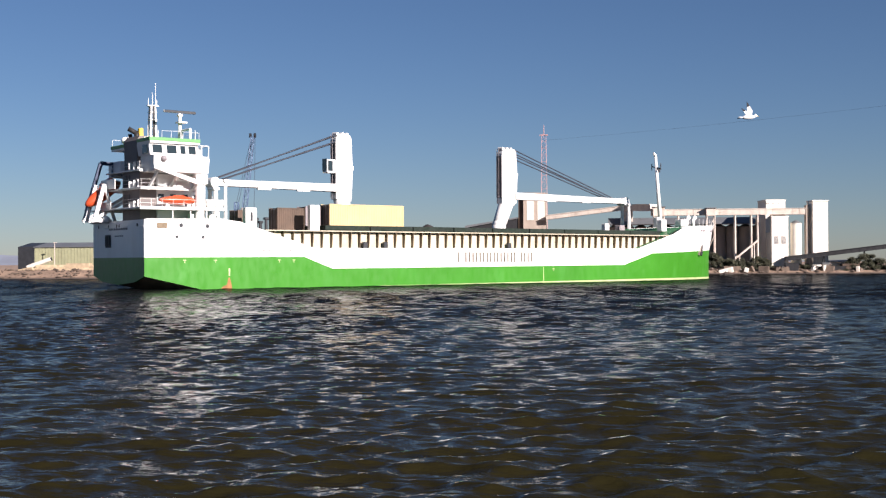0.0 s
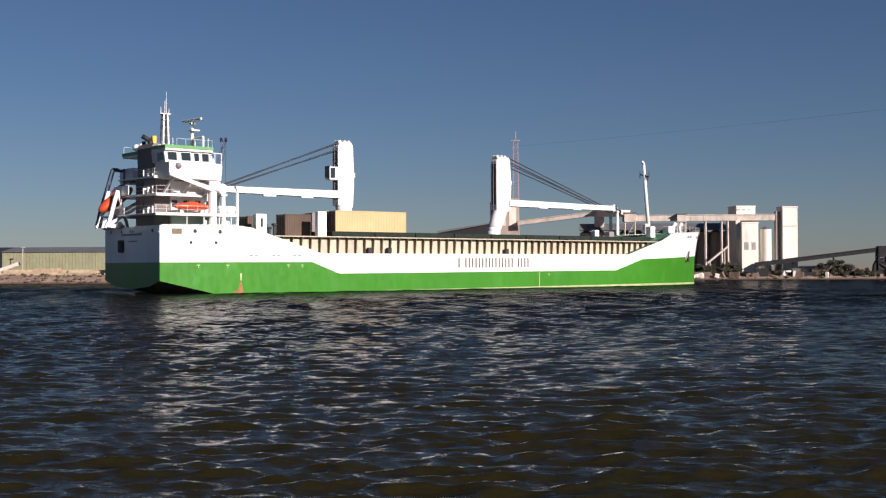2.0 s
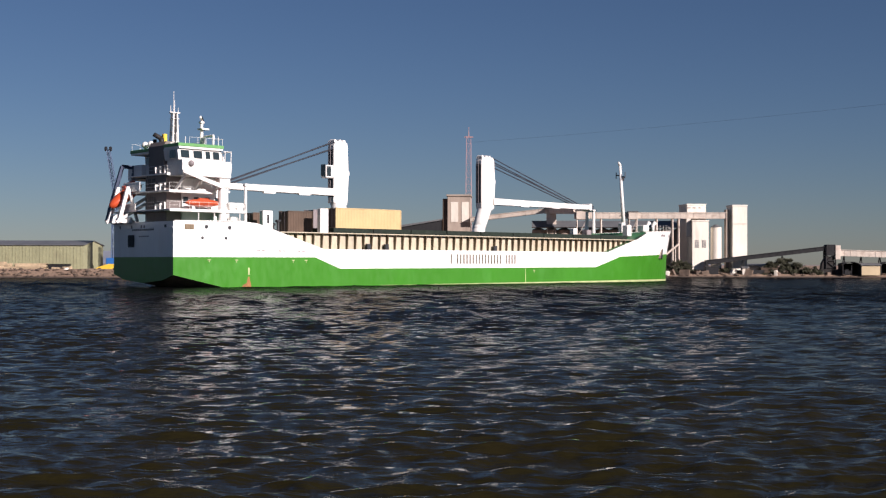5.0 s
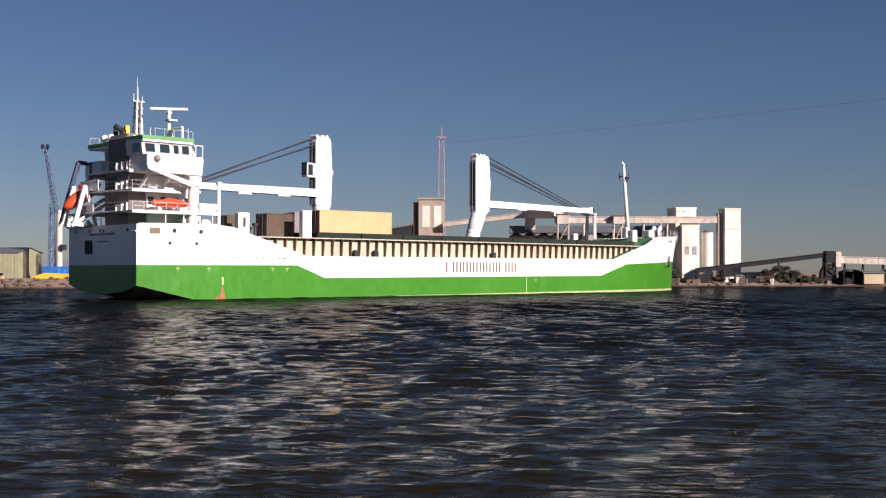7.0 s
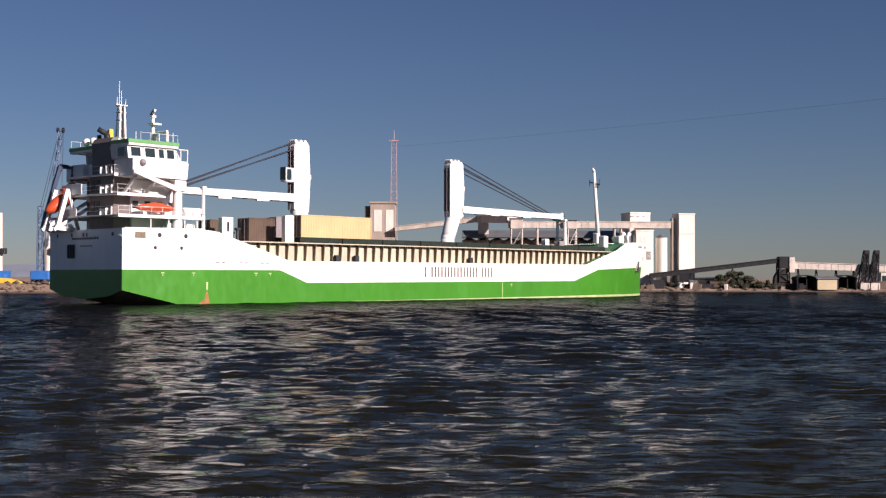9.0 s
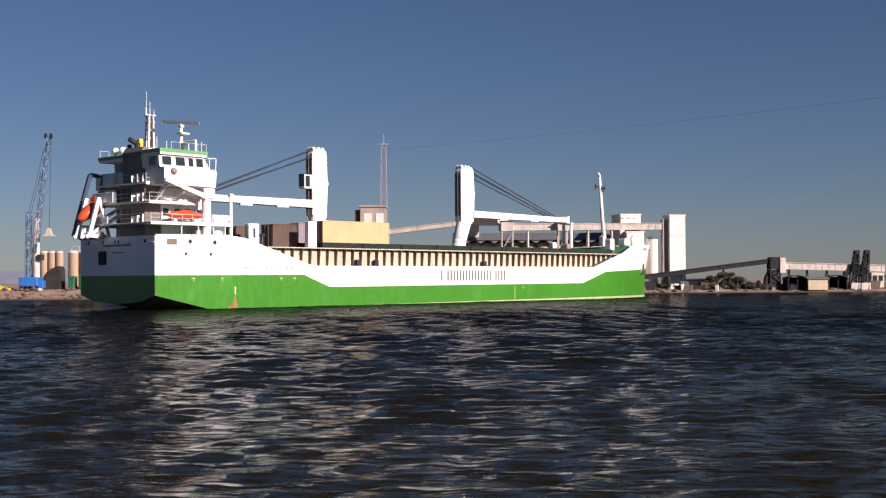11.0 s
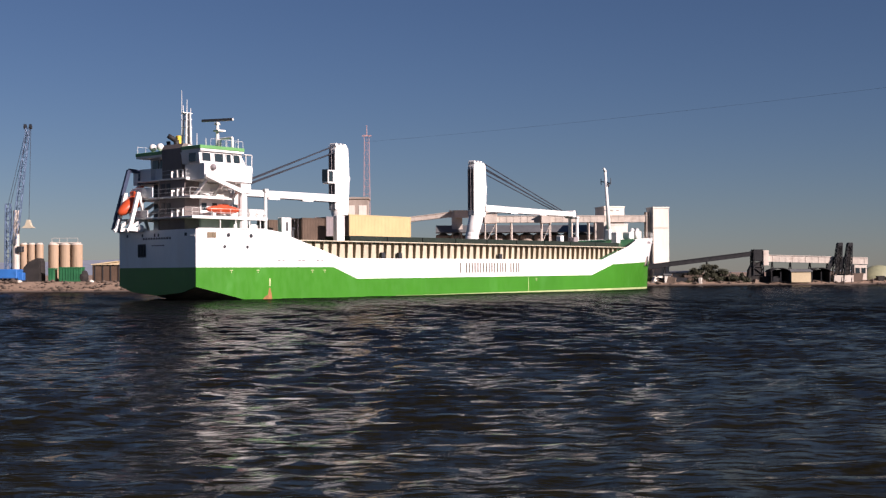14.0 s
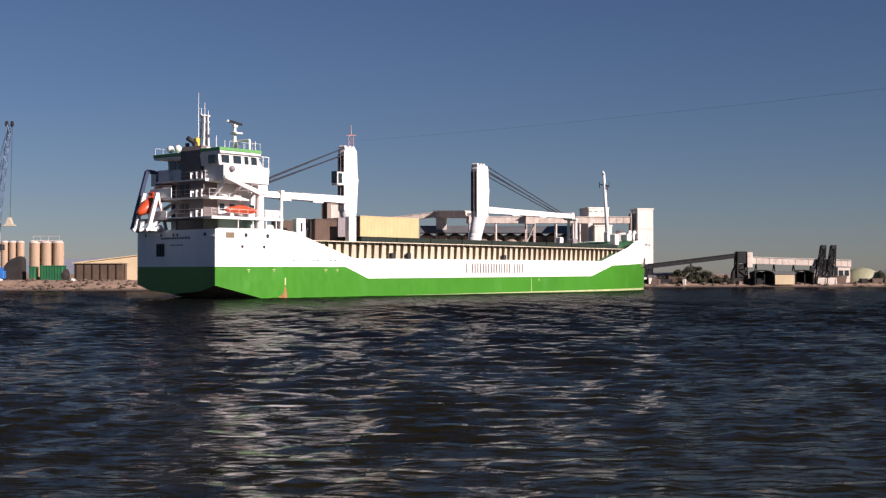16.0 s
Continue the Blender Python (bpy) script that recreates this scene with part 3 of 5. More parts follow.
    box(bm, 4.45, 7.8, 4.15, 8.45, 18.7, 18.98)
    box(bm, 2.5, 7.8, 8.45, BEAM - 0.35, 18.7, 18.98)
    part("bridge_roof", bm, WHITE, ship)
    bm = B()
    box(bm, 0.8, 7.9, 0.28, 4.2, 18.98, 19.42, 0.04)
    box(bm, 4.4, 7.9, 4.2, 8.4, 18.98, 19.42, 0.04)
    box(bm, 2.4, 7.9, 8.4, BEAM - 0.28, 18.98, 19.42, 0.04)
    part("roof_edge", bm, ROOF_GREEN, ship, "green painted roof edge")
    # dark panels painting open-deck shade on the after walls, and windows
    for y, z in ((4.0, 9.0), (11.4, 9.0), (4.0, 10.7), (11.0, 10.7), (12.4, 10.7), (11.2, 13.3), (12.4, 13.3)):
        part("deck_door", box(B(), 3.22, 3.32, y, y + 0.8, z + 0.1, z + 1.9, 0.03), DARK, ship)
    for i in range(3):
        part("bridge_window", box(B(), 4.42, 4.56, 10.4 + i * 1.7, 11.8 + i * 1.7, 17.4, 18.55, 0.03), GLASS, ship)
    for x0, x1 in ((1.4, 2.8), (3.35, 4.8), (5.25, 6.05), (6.4, 7.5)):
        bm = B()
        prism(bm, [(x0, 17.45), (x1, 17.45), (x1 - 0.12, 18.5), (x0 - 0.12, 18.5)], "y", 0.70, 0.80)
        w = part("bridge_window", bm, GLASS, ship, "dark bridge window")
        bm = B()
        for a, b in (((x0, 17.42), (x1, 17.42)), ((x0 - 0.12, 18.54), (x1 - 0.12, 18.54)), ((x0, 17.42), (x0 - 0.12, 18.54)), ((x1, 17.42), (x1 - 0.12, 18.54))):
            beam(bm, (a[0], 0.69, a[1]), (b[0], 0.69, b[1]), 0.08, 0.08)
        part("window_frame", bm, WHITE, w)
    part("bridge_window", box(B(), 0.88, 1.04, 1.3, 2.7, 17.4, 18.5, 0.03), GLASS, ship)
    # wing rail frame at the forward end, lifebuoy and searchlight
    bm = B()
    for a, b in (((8.9, 0.15, 15.1), (9.0, 0.15, 18.6)), ((7.7, 0.15, 18.6), (9.0, 0.15, 18.6)), ((9.0, 0.15, 18.6), (9.0, 2.6, 18.6)), ((9.0, 2.6, 16.8), (9.0, 2.6, 18.6)), ((8.0, 0.15, 17.0), (8.0, 0.15, 18.6))):
        rod(bm, a, b, 0.06, 0.06, 6)
    part("wing_frame", bm, WHITE, ship)
    bm = B()
    bmesh.ops.create_uvsphere(bm, u_segments=12, v_segments=8, radius=0.42, matrix=Matrix.Translation((2.6, 0.0, 16.7)))
    part("wing_lamp", bm, GREY, ship, smooth=True)
    # underside struts
    for x in (2.0, 5.0, 8.2):
        bm = B()
        beam(bm, (x, 0.5, 15.1), (x, 3.4, 13.0), 0.25, 0.35)
        part("wing_strut", bm, WHITE, ship)
    for i in range(4):
        bm = B()
        box(bm, 3.4 + i * 1.7, 4.2 + i * 1.7, 3.3, 3.42, 11.5, 12.4, 0.03)
        part("cabin_window", bm, GLASS, ship)
    # masts and radar on the roof
    bm = B()
    for dx, dy in ((0, 0), (0.9, 0), (0, 0.9), (0.9, 0.9)):
        rod(bm, (4.5 + dx, 8.0 + dy, 18.9), (4.7 + dx * 0.6, 8.1 + dy * 0.6, 24.4), 0.15, 0.12, 6)
    for z in (20.3, 21.4, 22.5, 23.5, 24.3):
        box(bm, 4.5, 5.45, 7.9, 8.9, z, z + 0.1)
    box(bm, 4.2, 5.8, 8.2, 8.5, 24.4, 24.5)
    for x, h in ((4.4, 25.4), (5.0, 26.2), (5.6, 25.2)):
        rod(bm, (x, 8.4, 24.4), (x, 8.4, h), 0.05, 0.03, 6)
    part("signal_mast", bm, WHITE, ship, "white lattice signal mast")
    bm = B()
    rod(bm, (4.95, 7.85, 20.0), (4.95, 7.95, 24.4), 0.16, 0.14, 8)
    part("mast_cable_tray", bm, DARK, ship)
    bm = B()
    rod(bm, (7.5, 12.8, 19.4), (7.5, 12.8, 28.2), 0.08, 0.03, 6)
    part("whip_aerial", bm, WHITE, ship)
    bm = B()
    rod(bm, (7.3, 5.0, 19.3), (7.3, 5.0, 23.0), 0.28, 0.2, 10)
    box(bm, 6.8, 8.0, 4.2, 5.3, 21.9, 22.1)
    box(bm, 7.0, 7.6, 4.7, 5.3, 22.8, 23.1, 0.05)
    part("radar_mast", bm, WHITE, ship)
    bm = B()
    for a, b in (((7.3, 4.4, 19.3), (7.3, 4.4, 20.9)), ((7.3, 4.4, 20.9), (7.3, 2.0, 20.9)), ((7.3, 2.0, 20.9), (7.3, 2.0, 19.3))):
        rod(bm, a, b, 0.16, 0.16, 8)
    part("mast_frame", bm, WHITE, ship)
    bm = B()
    box(bm, -2.3, 2.3, -0.10, 0.18, -0.14, 0.18, 0.05)
    rod(bm, (0, 0, -0.5), (0, 0, -0.1), 0.16, 0.16, 8)
    radar = part("radar_scanner", bm, WHITE, ship, "rotating radar scanner bar")
    part("scanner_face", box(B(), -2.25, 2.25, -0.2, -0.09, -0.15, 0.19, 0.03), DARK, radar, "dark aperture face")
    for x, h in ((1.0, 1.5), (2.4, 1.0), (7.6, 1.3), (5.6, 0.9)):
        bm = B()
        rod(bm, (x, 1.2, 19.3), (x, 1.2, 19.4 + h), 0.05, 0.04, 6)
        part("roof_aerial", bm, WHITE, ship)
    bm = B()
    for y in (0.5, BEAM - 0.5):
        rod(bm, (2.6, y, 20.3), (7.8, y, 20.3), 0.02, 0.02, 6)
        for x in (2.6, 3.9, 5.2, 6.5, 7.8):
            rod(bm, (x, y, 19.3), (x, y, 20.3), 0.022, 0.022, 6)
    rod(bm, (7.8, 0.5, 20.3), (7.8, BEAM - 0.5, 20.3), 0.02, 0.02, 6)
    part("roof_rail", bm, WHITE, ship)
    for y in (12.0, 13.6):
        bm = B()
        bmesh.ops.create_uvsphere(bm, u_segments=12, v_segments=8, radius=0.5, matrix=Matrix.Translation((3.4, y, 20.1)))
        rod(bm, (3.4, y, 19.3), (3.4, y, 19.9), 0.12, 0.12, 8)
        part("satellite_dome", bm, WHITE, ship, smooth=True)
    # starboard rescue boat on the gallery
    bm = B()
    bmesh.ops.create_uvsphere(bm, u_segments=20, v_segments=12, radius=1, matrix=Matrix.Translation((5.2, 1.3, 11.5)) @ Matrix.Diagonal((2.7, 0.8, 0.55, 1)))
    boat = part("rescue_boat", bm, ORANGE, ship, "orange rescue boat in its cradle", True)
    part("boat_canopy", box(B(), 4.4, 6.2, 0.95, 1.65, 11.7, 12.15, 0.2), ORANGE, boat)
    for x in (3.7, 6.7):
        part("boat_cradle", beam(B(), (x, 1.3, 10.55), (x, 1.3, 11.3), 0.3, 0.5), WHITE, boat)
    # provision crane with its post, rafts and posts
    bm = B()
    rod(bm, (8.0, 0.8, 8.95), (8.0, 0.8, 14.0), 0.62, 0.55, 14)
    box(bm, 7.2, 8.9, 0.1, 1.5, 13.6, 14.9, 0.12)
    pc = part("provision_crane", bm, WHITE, ship, "white provision crane on its post")
    bm = B()
    beam(bm, (7.6, 0.2, 13.8), (1.1, -0.35, 15.6), 0.4, 0.6, 0.28, 0.36)
    part("jib", bm, WHITE, pc)
    bm = B()
    rod(bm, (11.6, 0.5, 9.0), (11.6, 0.5, 14.2), 0.22, 0.2, 8)
    box(bm, 11.3, 11.9, 0.2, 0.8, 14.0, 14.4, 0.05)
    part("deck_post", bm, WHITE, ship)
    for x in (9.6, 10.8):
        bm = B()
        rod(bm, (x - 0.6, 0.9, 11.3), (x + 0.6, 0.9, 11.3), 0.42, 0.42, 12)
        box(bm, x - 0.5, x + 0.5, 0.6, 1.2, 10.6, 11.0)
        part("life_raft", bm, WHITE, ship, "white life raft canister", True)
    for x in (4.0, 6.5, 8.8, 10.6):
        bm = B()
        rod(bm, (x, 0.4, 9.0), (x, 0.4, 10.45), 0.08, 0.08, 6)
        part("gallery_post", bm, WHITE, ship)
    for x, y, w, h in ((7.0, 1.2, 1.0, 1.0), (9.6, 1.0, 1.3, 0.8)):
        part("winch", box(B(), x, x + w, y, y + 1.2, 8.95, 8.95 + h, 0.2), WHITE, ship)
    # free-fall boat over the stern with its ramp
    m = Matrix.Translation((0.0, 13.0, 12.75)) @ Matrix.Rotation(radians(-35), 4, "Y")
    bm = B()
    bmesh.ops.create_uvsphere(bm, u_segments=20, v_segments=12, radius=1, matrix=m @ Matrix.Diagonal((3.0, 1.05, 0.9, 1)))
    ff = part("lifeboat", bm, ORANGE, ship, "orange free-fall lifeboat on a stern ramp", True)
    part("lifeboat_cabin", box(B(), 0.2, 2.2, -0.7, 0.7, 0.55, 1.25, 0.25, m), ORANGE, ff)
    bm = B()
    for y in (11.2, 14.0):
        beam(bm, (3.8, y, 12.6), (-2.4, y, 8.95), 0.28, 0.4)
        beam(bm, (-2.0, y, 9.0), (-0.6, y, 13.9), 0.34, 0.5)
        beam(bm, (-0.6, y, 13.9), (0.9, y, 9.0), 0.28, 0.36)
        beam(bm, (-2.3, y, 9.2), (0.4, y, 9.0), 0.4, 0.5)
    part("ramp_frame", bm, WHITE, ff, "white lifeboat ramp frame")
    bm = B()
    for y in (14.9,):
        beam(bm, (-1.5, y, 10.4), (0.5, y, 17.0), 0.4, 0.5)
        beam(bm, (0.5, y, 17.0), (2.4, y, 16.9), 0.4, 0.5)
        beam(bm, (2.4, y, 16.9), (2.2, y, 15.2), 0.35, 0.45)
        beam(bm, (-1.5, y, 10.4), (-1.9, y, 9.1), 0.35, 0.4)
    beam(bm, (2.2, 11.6, 15.3), (2.2, 15.0, 15.3), 0.3, 0.3)
    part("stern_davit", bm, NAVY, ship, "dark blue stern davit arm")
    for y in (11.0, 13.0, 15.6):
        bm = B()
        bmesh.ops.create_uvsphere(bm, u_segments=10, v_segments=6, radius=0.5, matrix=Matrix.Translation((-0.4, y, 9.2)))
        part("fender_ball", bm, WHITE, ship, smooth=True)
    return radar


def build_ship_crane(ship, x0, x1, top, knee, base_shift, jib_to, jib_z, rest_z):
    """Deck crane near the port side: column, tower, jib laid on its rest, luffing wires."""
    yc, d = 16.0, 0.75
    bm = B()
    rod(bm, (x0 + 1.5 + base_shift, yc - 1.2, 5.3), (x0 + 1.5 + base_shift, yc - 1.0, knee - 3.7), 1.15, 1.15, 20)
    bmesh.ops.create_uvsphere(bm, u_segments=20, v_segments=10, radius=1.15, matrix=Matrix.Translation((x0 + 1.5 + base_shift, yc - 1.0, knee - 3.7)))
    a, b = Vector((x0 + 1.5 + base_shift, yc - 1.0, knee - 3.7)), Vector((x0 + 1.5, yc, knee))
    rod(bm, a, b, 1.15, 1.3, 20)
    col = part("crane_column", bm, WHITE, ship, "white crane column", True)
    bm = B()
    prism(bm, [(x0, knee), (x0, top - 0.7), (x0 + 0.5, top), (x1 - 0.35, top), (x1, top - 0.5), (x1 + 0.25, knee + 4.5), (x1, knee)], "y", yc - d, yc + d)
    bmesh.ops.bevel(bm, geom=list(bm.edges), offset=0.09, segments=1, affect="EDGES")
    part("crane_tower", bm, WHITE, ship, "tall white box crane tower")
    bm = B()
    rod(bm, (x0 + 1.6, yc, knee - 0.3), (x0 + 1.6, yc, knee + 0.1), 1.4, 1.4, 20)
    part("slewing_ring", bm, WHITE, ship)
    sgn = 1 if jib_to > x1 else -1
    root = x1 - 0.3 if sgn > 0 else x0 + 0.3
    bm = B()
    for y in (yc - 0.75, yc + 0.75):
        beam(bm, (root, y, jib_z), (jib_to, y, jib_z + rest_z), 0.5, 1.15, 0.4, 0.85)
    L = jib_to - root
    for k in range(9):
        xx = root + L * (k + 0.5) / 9
        box(bm, xx - 0.12, xx + 0.12, yc - 0.75, yc + 0.75, jib_z - 0.2, jib_z + 0.2)
    for k in (0.3, 0.62):
        xx = root + L * k
        box(bm, xx - 1.1, xx + 1.1, yc - 1.05, yc - 0.6, jib_z - 0.75, jib_z - 0.3)
    jib = part("crane_jib", bm, WHITE, ship, "long white crane jib laid level")
    bm = B()
    rod(bm, (jib_to, yc - 1.0, jib_z + rest_z), (jib_to, yc + 1.0, jib_z + rest_z), 0.75, 0.75, 14)
    part("jib_sheave", bm, WHITE, jib)
    for k, (dz, dy) in enumerate(((0.45, -0.5), (0.2, 0.5), (-0.6, -0.5), (-0.85, 0.5))):
        bm = B()
        rod(bm, (root, yc + dy, top - 0.5 + dz), (jib_to - sgn * ((3.2 if sgn > 0 else 0.2) + 1.4 * (k > 1)), yc + dy, jib_z + rest_z + 0.5), 0.105, 0.105, 6)
        part("luffing_wire", bm, WIRE, jib)
    # dark panel painting the aft face's shade; ladder, head sheaves and lamp
    xf = x0 - 0.06
    bm = B()
    box(bm, xf - 0.1, x0 + 0.1, yc - d + 0.1, yc + d - 0.1, knee + 1.0, top - 1.2, 0.04)
    part("winch_face", bm, DARK, ship)
    bm = B()
    for y in (yc - 0.25, yc + 0.25):
        rod(bm, (xf - 0.3, y, knee), (xf - 0.3, y, top), 0.04, 0.04, 6)
    for k in range(int((top - knee) / 0.6)):
        rod(bm, (xf - 0.3, yc - 0.25, knee + 0.6 * k), (xf - 0.3, yc + 0.25, knee + 0.6 * k), 0.03, 0.03, 5)
    part("ladder", bm, GREY, ship)
    bm = B()
    for k in (0.4, 1.4, 2.2):
        rod(bm, (x0 + k, yc - 0.6, top + 0.05), (x0 + k, yc + 0.6, top + 0.05), 0.26, 0.32, 10)
    part("head_sheave", bm, WHITE, ship)
    bm = B()
    box(bm, x1 + 0.05, x1 + 0.5, yc - 0.6, yc + 0.1, knee + 4.6, knee + 5.3, 0.06)
    part("flood_lamp", bm, WHITE, ship)
    return jib


def build_deck_gear(ship):
    # crane cab on the aft crane
    bm = B()
    box(bm, 36.9, 38.5, 15.0, 16.4, 17.2, 19.3, 0.12)
    cab = part("crane_cab", bm, WHITE, ship, "white crane cab with dark glass")
    part("cab_window", box(B(), 37.05, 37.9, 14.94, 15.02, 17.5, 19.1, 0.02), GLASS, cab)
    part("cab_window", box(B(), 36.82, 36.92, 15.1, 16.3, 17.5, 19.4, 0.02), GLASS, cab)
    # jib rests
    for x, z, w in ((103.4, 14.1, 0.35), (17.6, 14.3, 0.4)):
        bm = B()
        for y in (14.6, 17.0 - 0.7):
            rod(bm, (x, y, 8.9 if x > 90 else 8.0), (x, y, z), w, w * 0.8, 8)
        box(bm, x - 0.5, x + 0.5, 14.2, 16.3, z - 0.4, z - 0.05, 0.05)
        part("jib_rest", bm, WHITE, ship)
    # foremast, leaning aft
    bm = B()
    rod(bm, (105.0, HALF, 9.3), (103.7, HALF, 22.6), 0.42, 0.24, 12)
    rod(bm, (103.7, HALF, 22.6), (103.2, HALF, 23.1), 0.3, 0.2, 10)
    mast = part("foremast", bm, WHITE, ship, "white raked foremast", True)
    bm = B()
    beam(bm, (103.9, HALF - 1.1, 20.2), (103.9, HALF + 1.1, 20.7), 0.14, 0.2)
    for y in (HALF - 1.1, HALF + 1.1):
        rod(bm, (103.9, y, 20.0), (103.9, y, 21.2), 0.08, 0.08, 6)
    box(bm, 104.0, 104.7, HALF - 0.3, HALF + 0.3, 19.6, 20.4, 0.05)
    part("mast_yard", bm, DARK, mast)
    # forecastle gear
    for x, y, z, w, h, m in ((99.5, 3.0, 8.6, 1.3, 2.1, WHITE), (106.5, 4.6, 9.6, 1.6, 1.3, WHITE), (108.8, 6.5, 9.6, 1.0, 1.0, GREY),
                             (101.6, 6.0, 9.4, 1.0, 1.9, WHITE), (97.2, 11.0, 8.6, 1.4, 1.3, GREY), (95.0, 12.5, 8.6, 1.1, 1.6, WHITE)):
        part("deck_locker", box(B(), x, x + w, y, y + w, z, z + h, 0.12), m, ship)
    for x in (110.8, 112.6):
        bm = B()
        rod(bm, (x, 7.0, 9.7), (x, 7.0, 11.2), 0.3, 0.3, 10)
        rod(bm, (x, 7.0, 11.1), (x + 0.6, 7.0, 11.5), 0.34, 0.42, 10)
        part("mushroom_vent", bm, WHITE, ship, smooth=True)
    for i in range(9):
        x = 103 + i * 1.8
        hb = HALF - half_breadth(min(x, 117), 9.8) + 0.2
        part("bow_stanchion", rod(B(), (x, hb, 9.4), (x, hb, 10.9), 0.035, 0.035, 6), WHITE, ship)
    # white stair house before the hatches and the lockers on the sloping deck
    bm = B()
    box(bm, 25.0, 26.5, 0.9, 1.7, 7.86, 11.4, 0.05)
    part("stair_house", bm, WHITE, ship, "narrow white stair house beside the hatch")
    bm = B()
    box(bm, 14.9, 16.6, 1.0, 1.9, 7.6, 10.8, 0.06)
    part("vent_trunk", bm, WHITE, ship)
    bm = B()
    box(bm, 15.6, 15.95, 0.97, 1.02, 9.0, 10.2)
    part("vent_slot", bm, DARK, ship)
    for x, h in ((18.6, 9.6), (19.3, 9.2), (20.2, 9.7)):
        bm = B()
        rod(bm, (x, 4.8, 7.8), (x, 4.8, h), 0.22, 0.22, 8)
        box(bm, x - 0.35, x + 0.35, 4.5, 5.1, h - 0.35, h, 0.08)
        part("bollard_winch", bm, DARK, ship, "dark winch head on the after deck")


ship = build_ship()
radar = build_house(ship)
build_ship_crane(ship, 38.7, 41.6, 23.3, 13.2, -0.2, 17.8, 14.95, 0.1)
build_ship_crane(ship, 72.7, 76.0, 22.8, 13.4, -2.5, 103.2, 14.75, -0.2)
build_deck_gear(ship)


def container(name, label, x0, x1, y0, y1, z0, z1, mat, end_mat):
    """A steel box with corner posts, corrugated long side and end doors; its place is in the ship's space."""
    c = thing(name, label, "container")
    lx, ly, lz = x1 - x0, y1 - y0, z1 - z0
    bm = B()
    n = int(lx / 0.3)
    pts = []
    for i in range(n):
        a = 0.1 + (lx - 0.2) * i / n
        w = (lx - 0.2) / n
        pts += [(a, 0.02), (a + 0.35 * w, 0.02), (a + 0.5 * w, 0.055), (a + 0.85 * w, 0.055)]
    pts += [(lx - 0.1, 0.02), (lx - 0.1, ly - 0.02), (0.1, ly - 0.02)]
    prism(bm, pts, "z", 0.1, lz - 0.06)
    part("container_wall", bm, mat, c)
    bm = B()
    for xx in (0, lx - 0.15):
        for yy in (0, ly - 0.15):
            box(bm, xx, xx + 0.15, yy, yy + 0.15, 0, lz)
    for zz in (0, lz - 0.12):
        for yy in (0, ly - 0.12):
            box(bm, 0.15, lx - 0.15, yy, yy + 0.12, zz, zz + 0.12)
    part("container_frame", bm, mat, c)
    for k in (0, 1):
        bm = B()
        box(bm, -0.03, 0.06, 0.17 + k * (ly - 0.34) / 2, 0.15 + (k + 1) * (ly - 0.34) / 2, 0.14, lz - 0.14, 0.02)
        d = part("container_door", bm, end_mat, c)
        bm = B()
        yy = ly * (0.35 + 0.3 * k)
        rod(bm, (-0.06, yy, 0.2), (-0.06, yy, lz - 0.2), 0.03, 0.03, 6)
        part("lock_bar", bm, GREY, d)
    return c, Matrix.Translation((x0, y0, z0))


CARGO = [
    container("cargo_container", "long beige steel container on the hatch covers", 29.5, 42.6, 3.0, 5.44, 8.63, 11.75, BEIGE, BROWN),
    container("cargo_container", "weathered brown steel container on the after deck", 21.9, 26.3, 4.6, 7.0, 7.86, 11.1, BROWN, BROWN),
    container("cargo_container", "grey steel container beside the crane column", 26.5, 29.0, 4.6, 7.0, 8.62, 11.4, GREY, BROWN),
    container("cargo_container", "brown weathered container beside a vent trunk", 15.7, 18.1, 4.6, 7.0, 8.0, 10.65, BROWN, BROWN),
]


def build_gull():
    g = thing("gull", "white gull gliding with dark wing tips", "bird")
    bm = B()
    bmesh.ops.create_uvsphere(bm, u_segments=12, v_segments=8, radius=1, matrix=Matrix.Diagonal((0.30, 0.10, 0.10, 1)))
    bmesh.ops.create_uvsphere(bm, u_segments=10, v_segments=6, radius=0.075, matrix=Matrix.Translation((0.31, 0, 0.04)))
    prism(bm, [(-0.25, -0.04), (-0.25, 0.04), (-0.48, 0.10), (-0.48, -0.10)], "z", -0.01, 0.015)
    part("body", bm, FEATHER, g, smooth=True)
    part("beak", rod(B(), (0.36, 0, 0.03), (0.45, 0, 0.01), 0.025, 0.006, 6), YELLOW, g)
    wings = []
    for s in (-1, 1):
        bm = B()
        prism(bm, [(0.12, 0.0), (0.16, s * 0.28), (0.02, s * 0.50), (-0.10, s * 0.46), (-0.08, s * 0.2), (-0.10, 0.0)], "z", -0.012, 0.012)
        w = part("wing", bm, FEATHER, g)
        bm = B()
        prism(bm, [(0.022, s * 0.495), (-0.12, s * 0.72), (-0.105, s * 0.455)], "z", -0.01, 0.01)
        part("wing_tip", bm, FEATHER_DARK, w)
        wings.append(w)
    return g, wings


gull, gull_wings = build_gull()


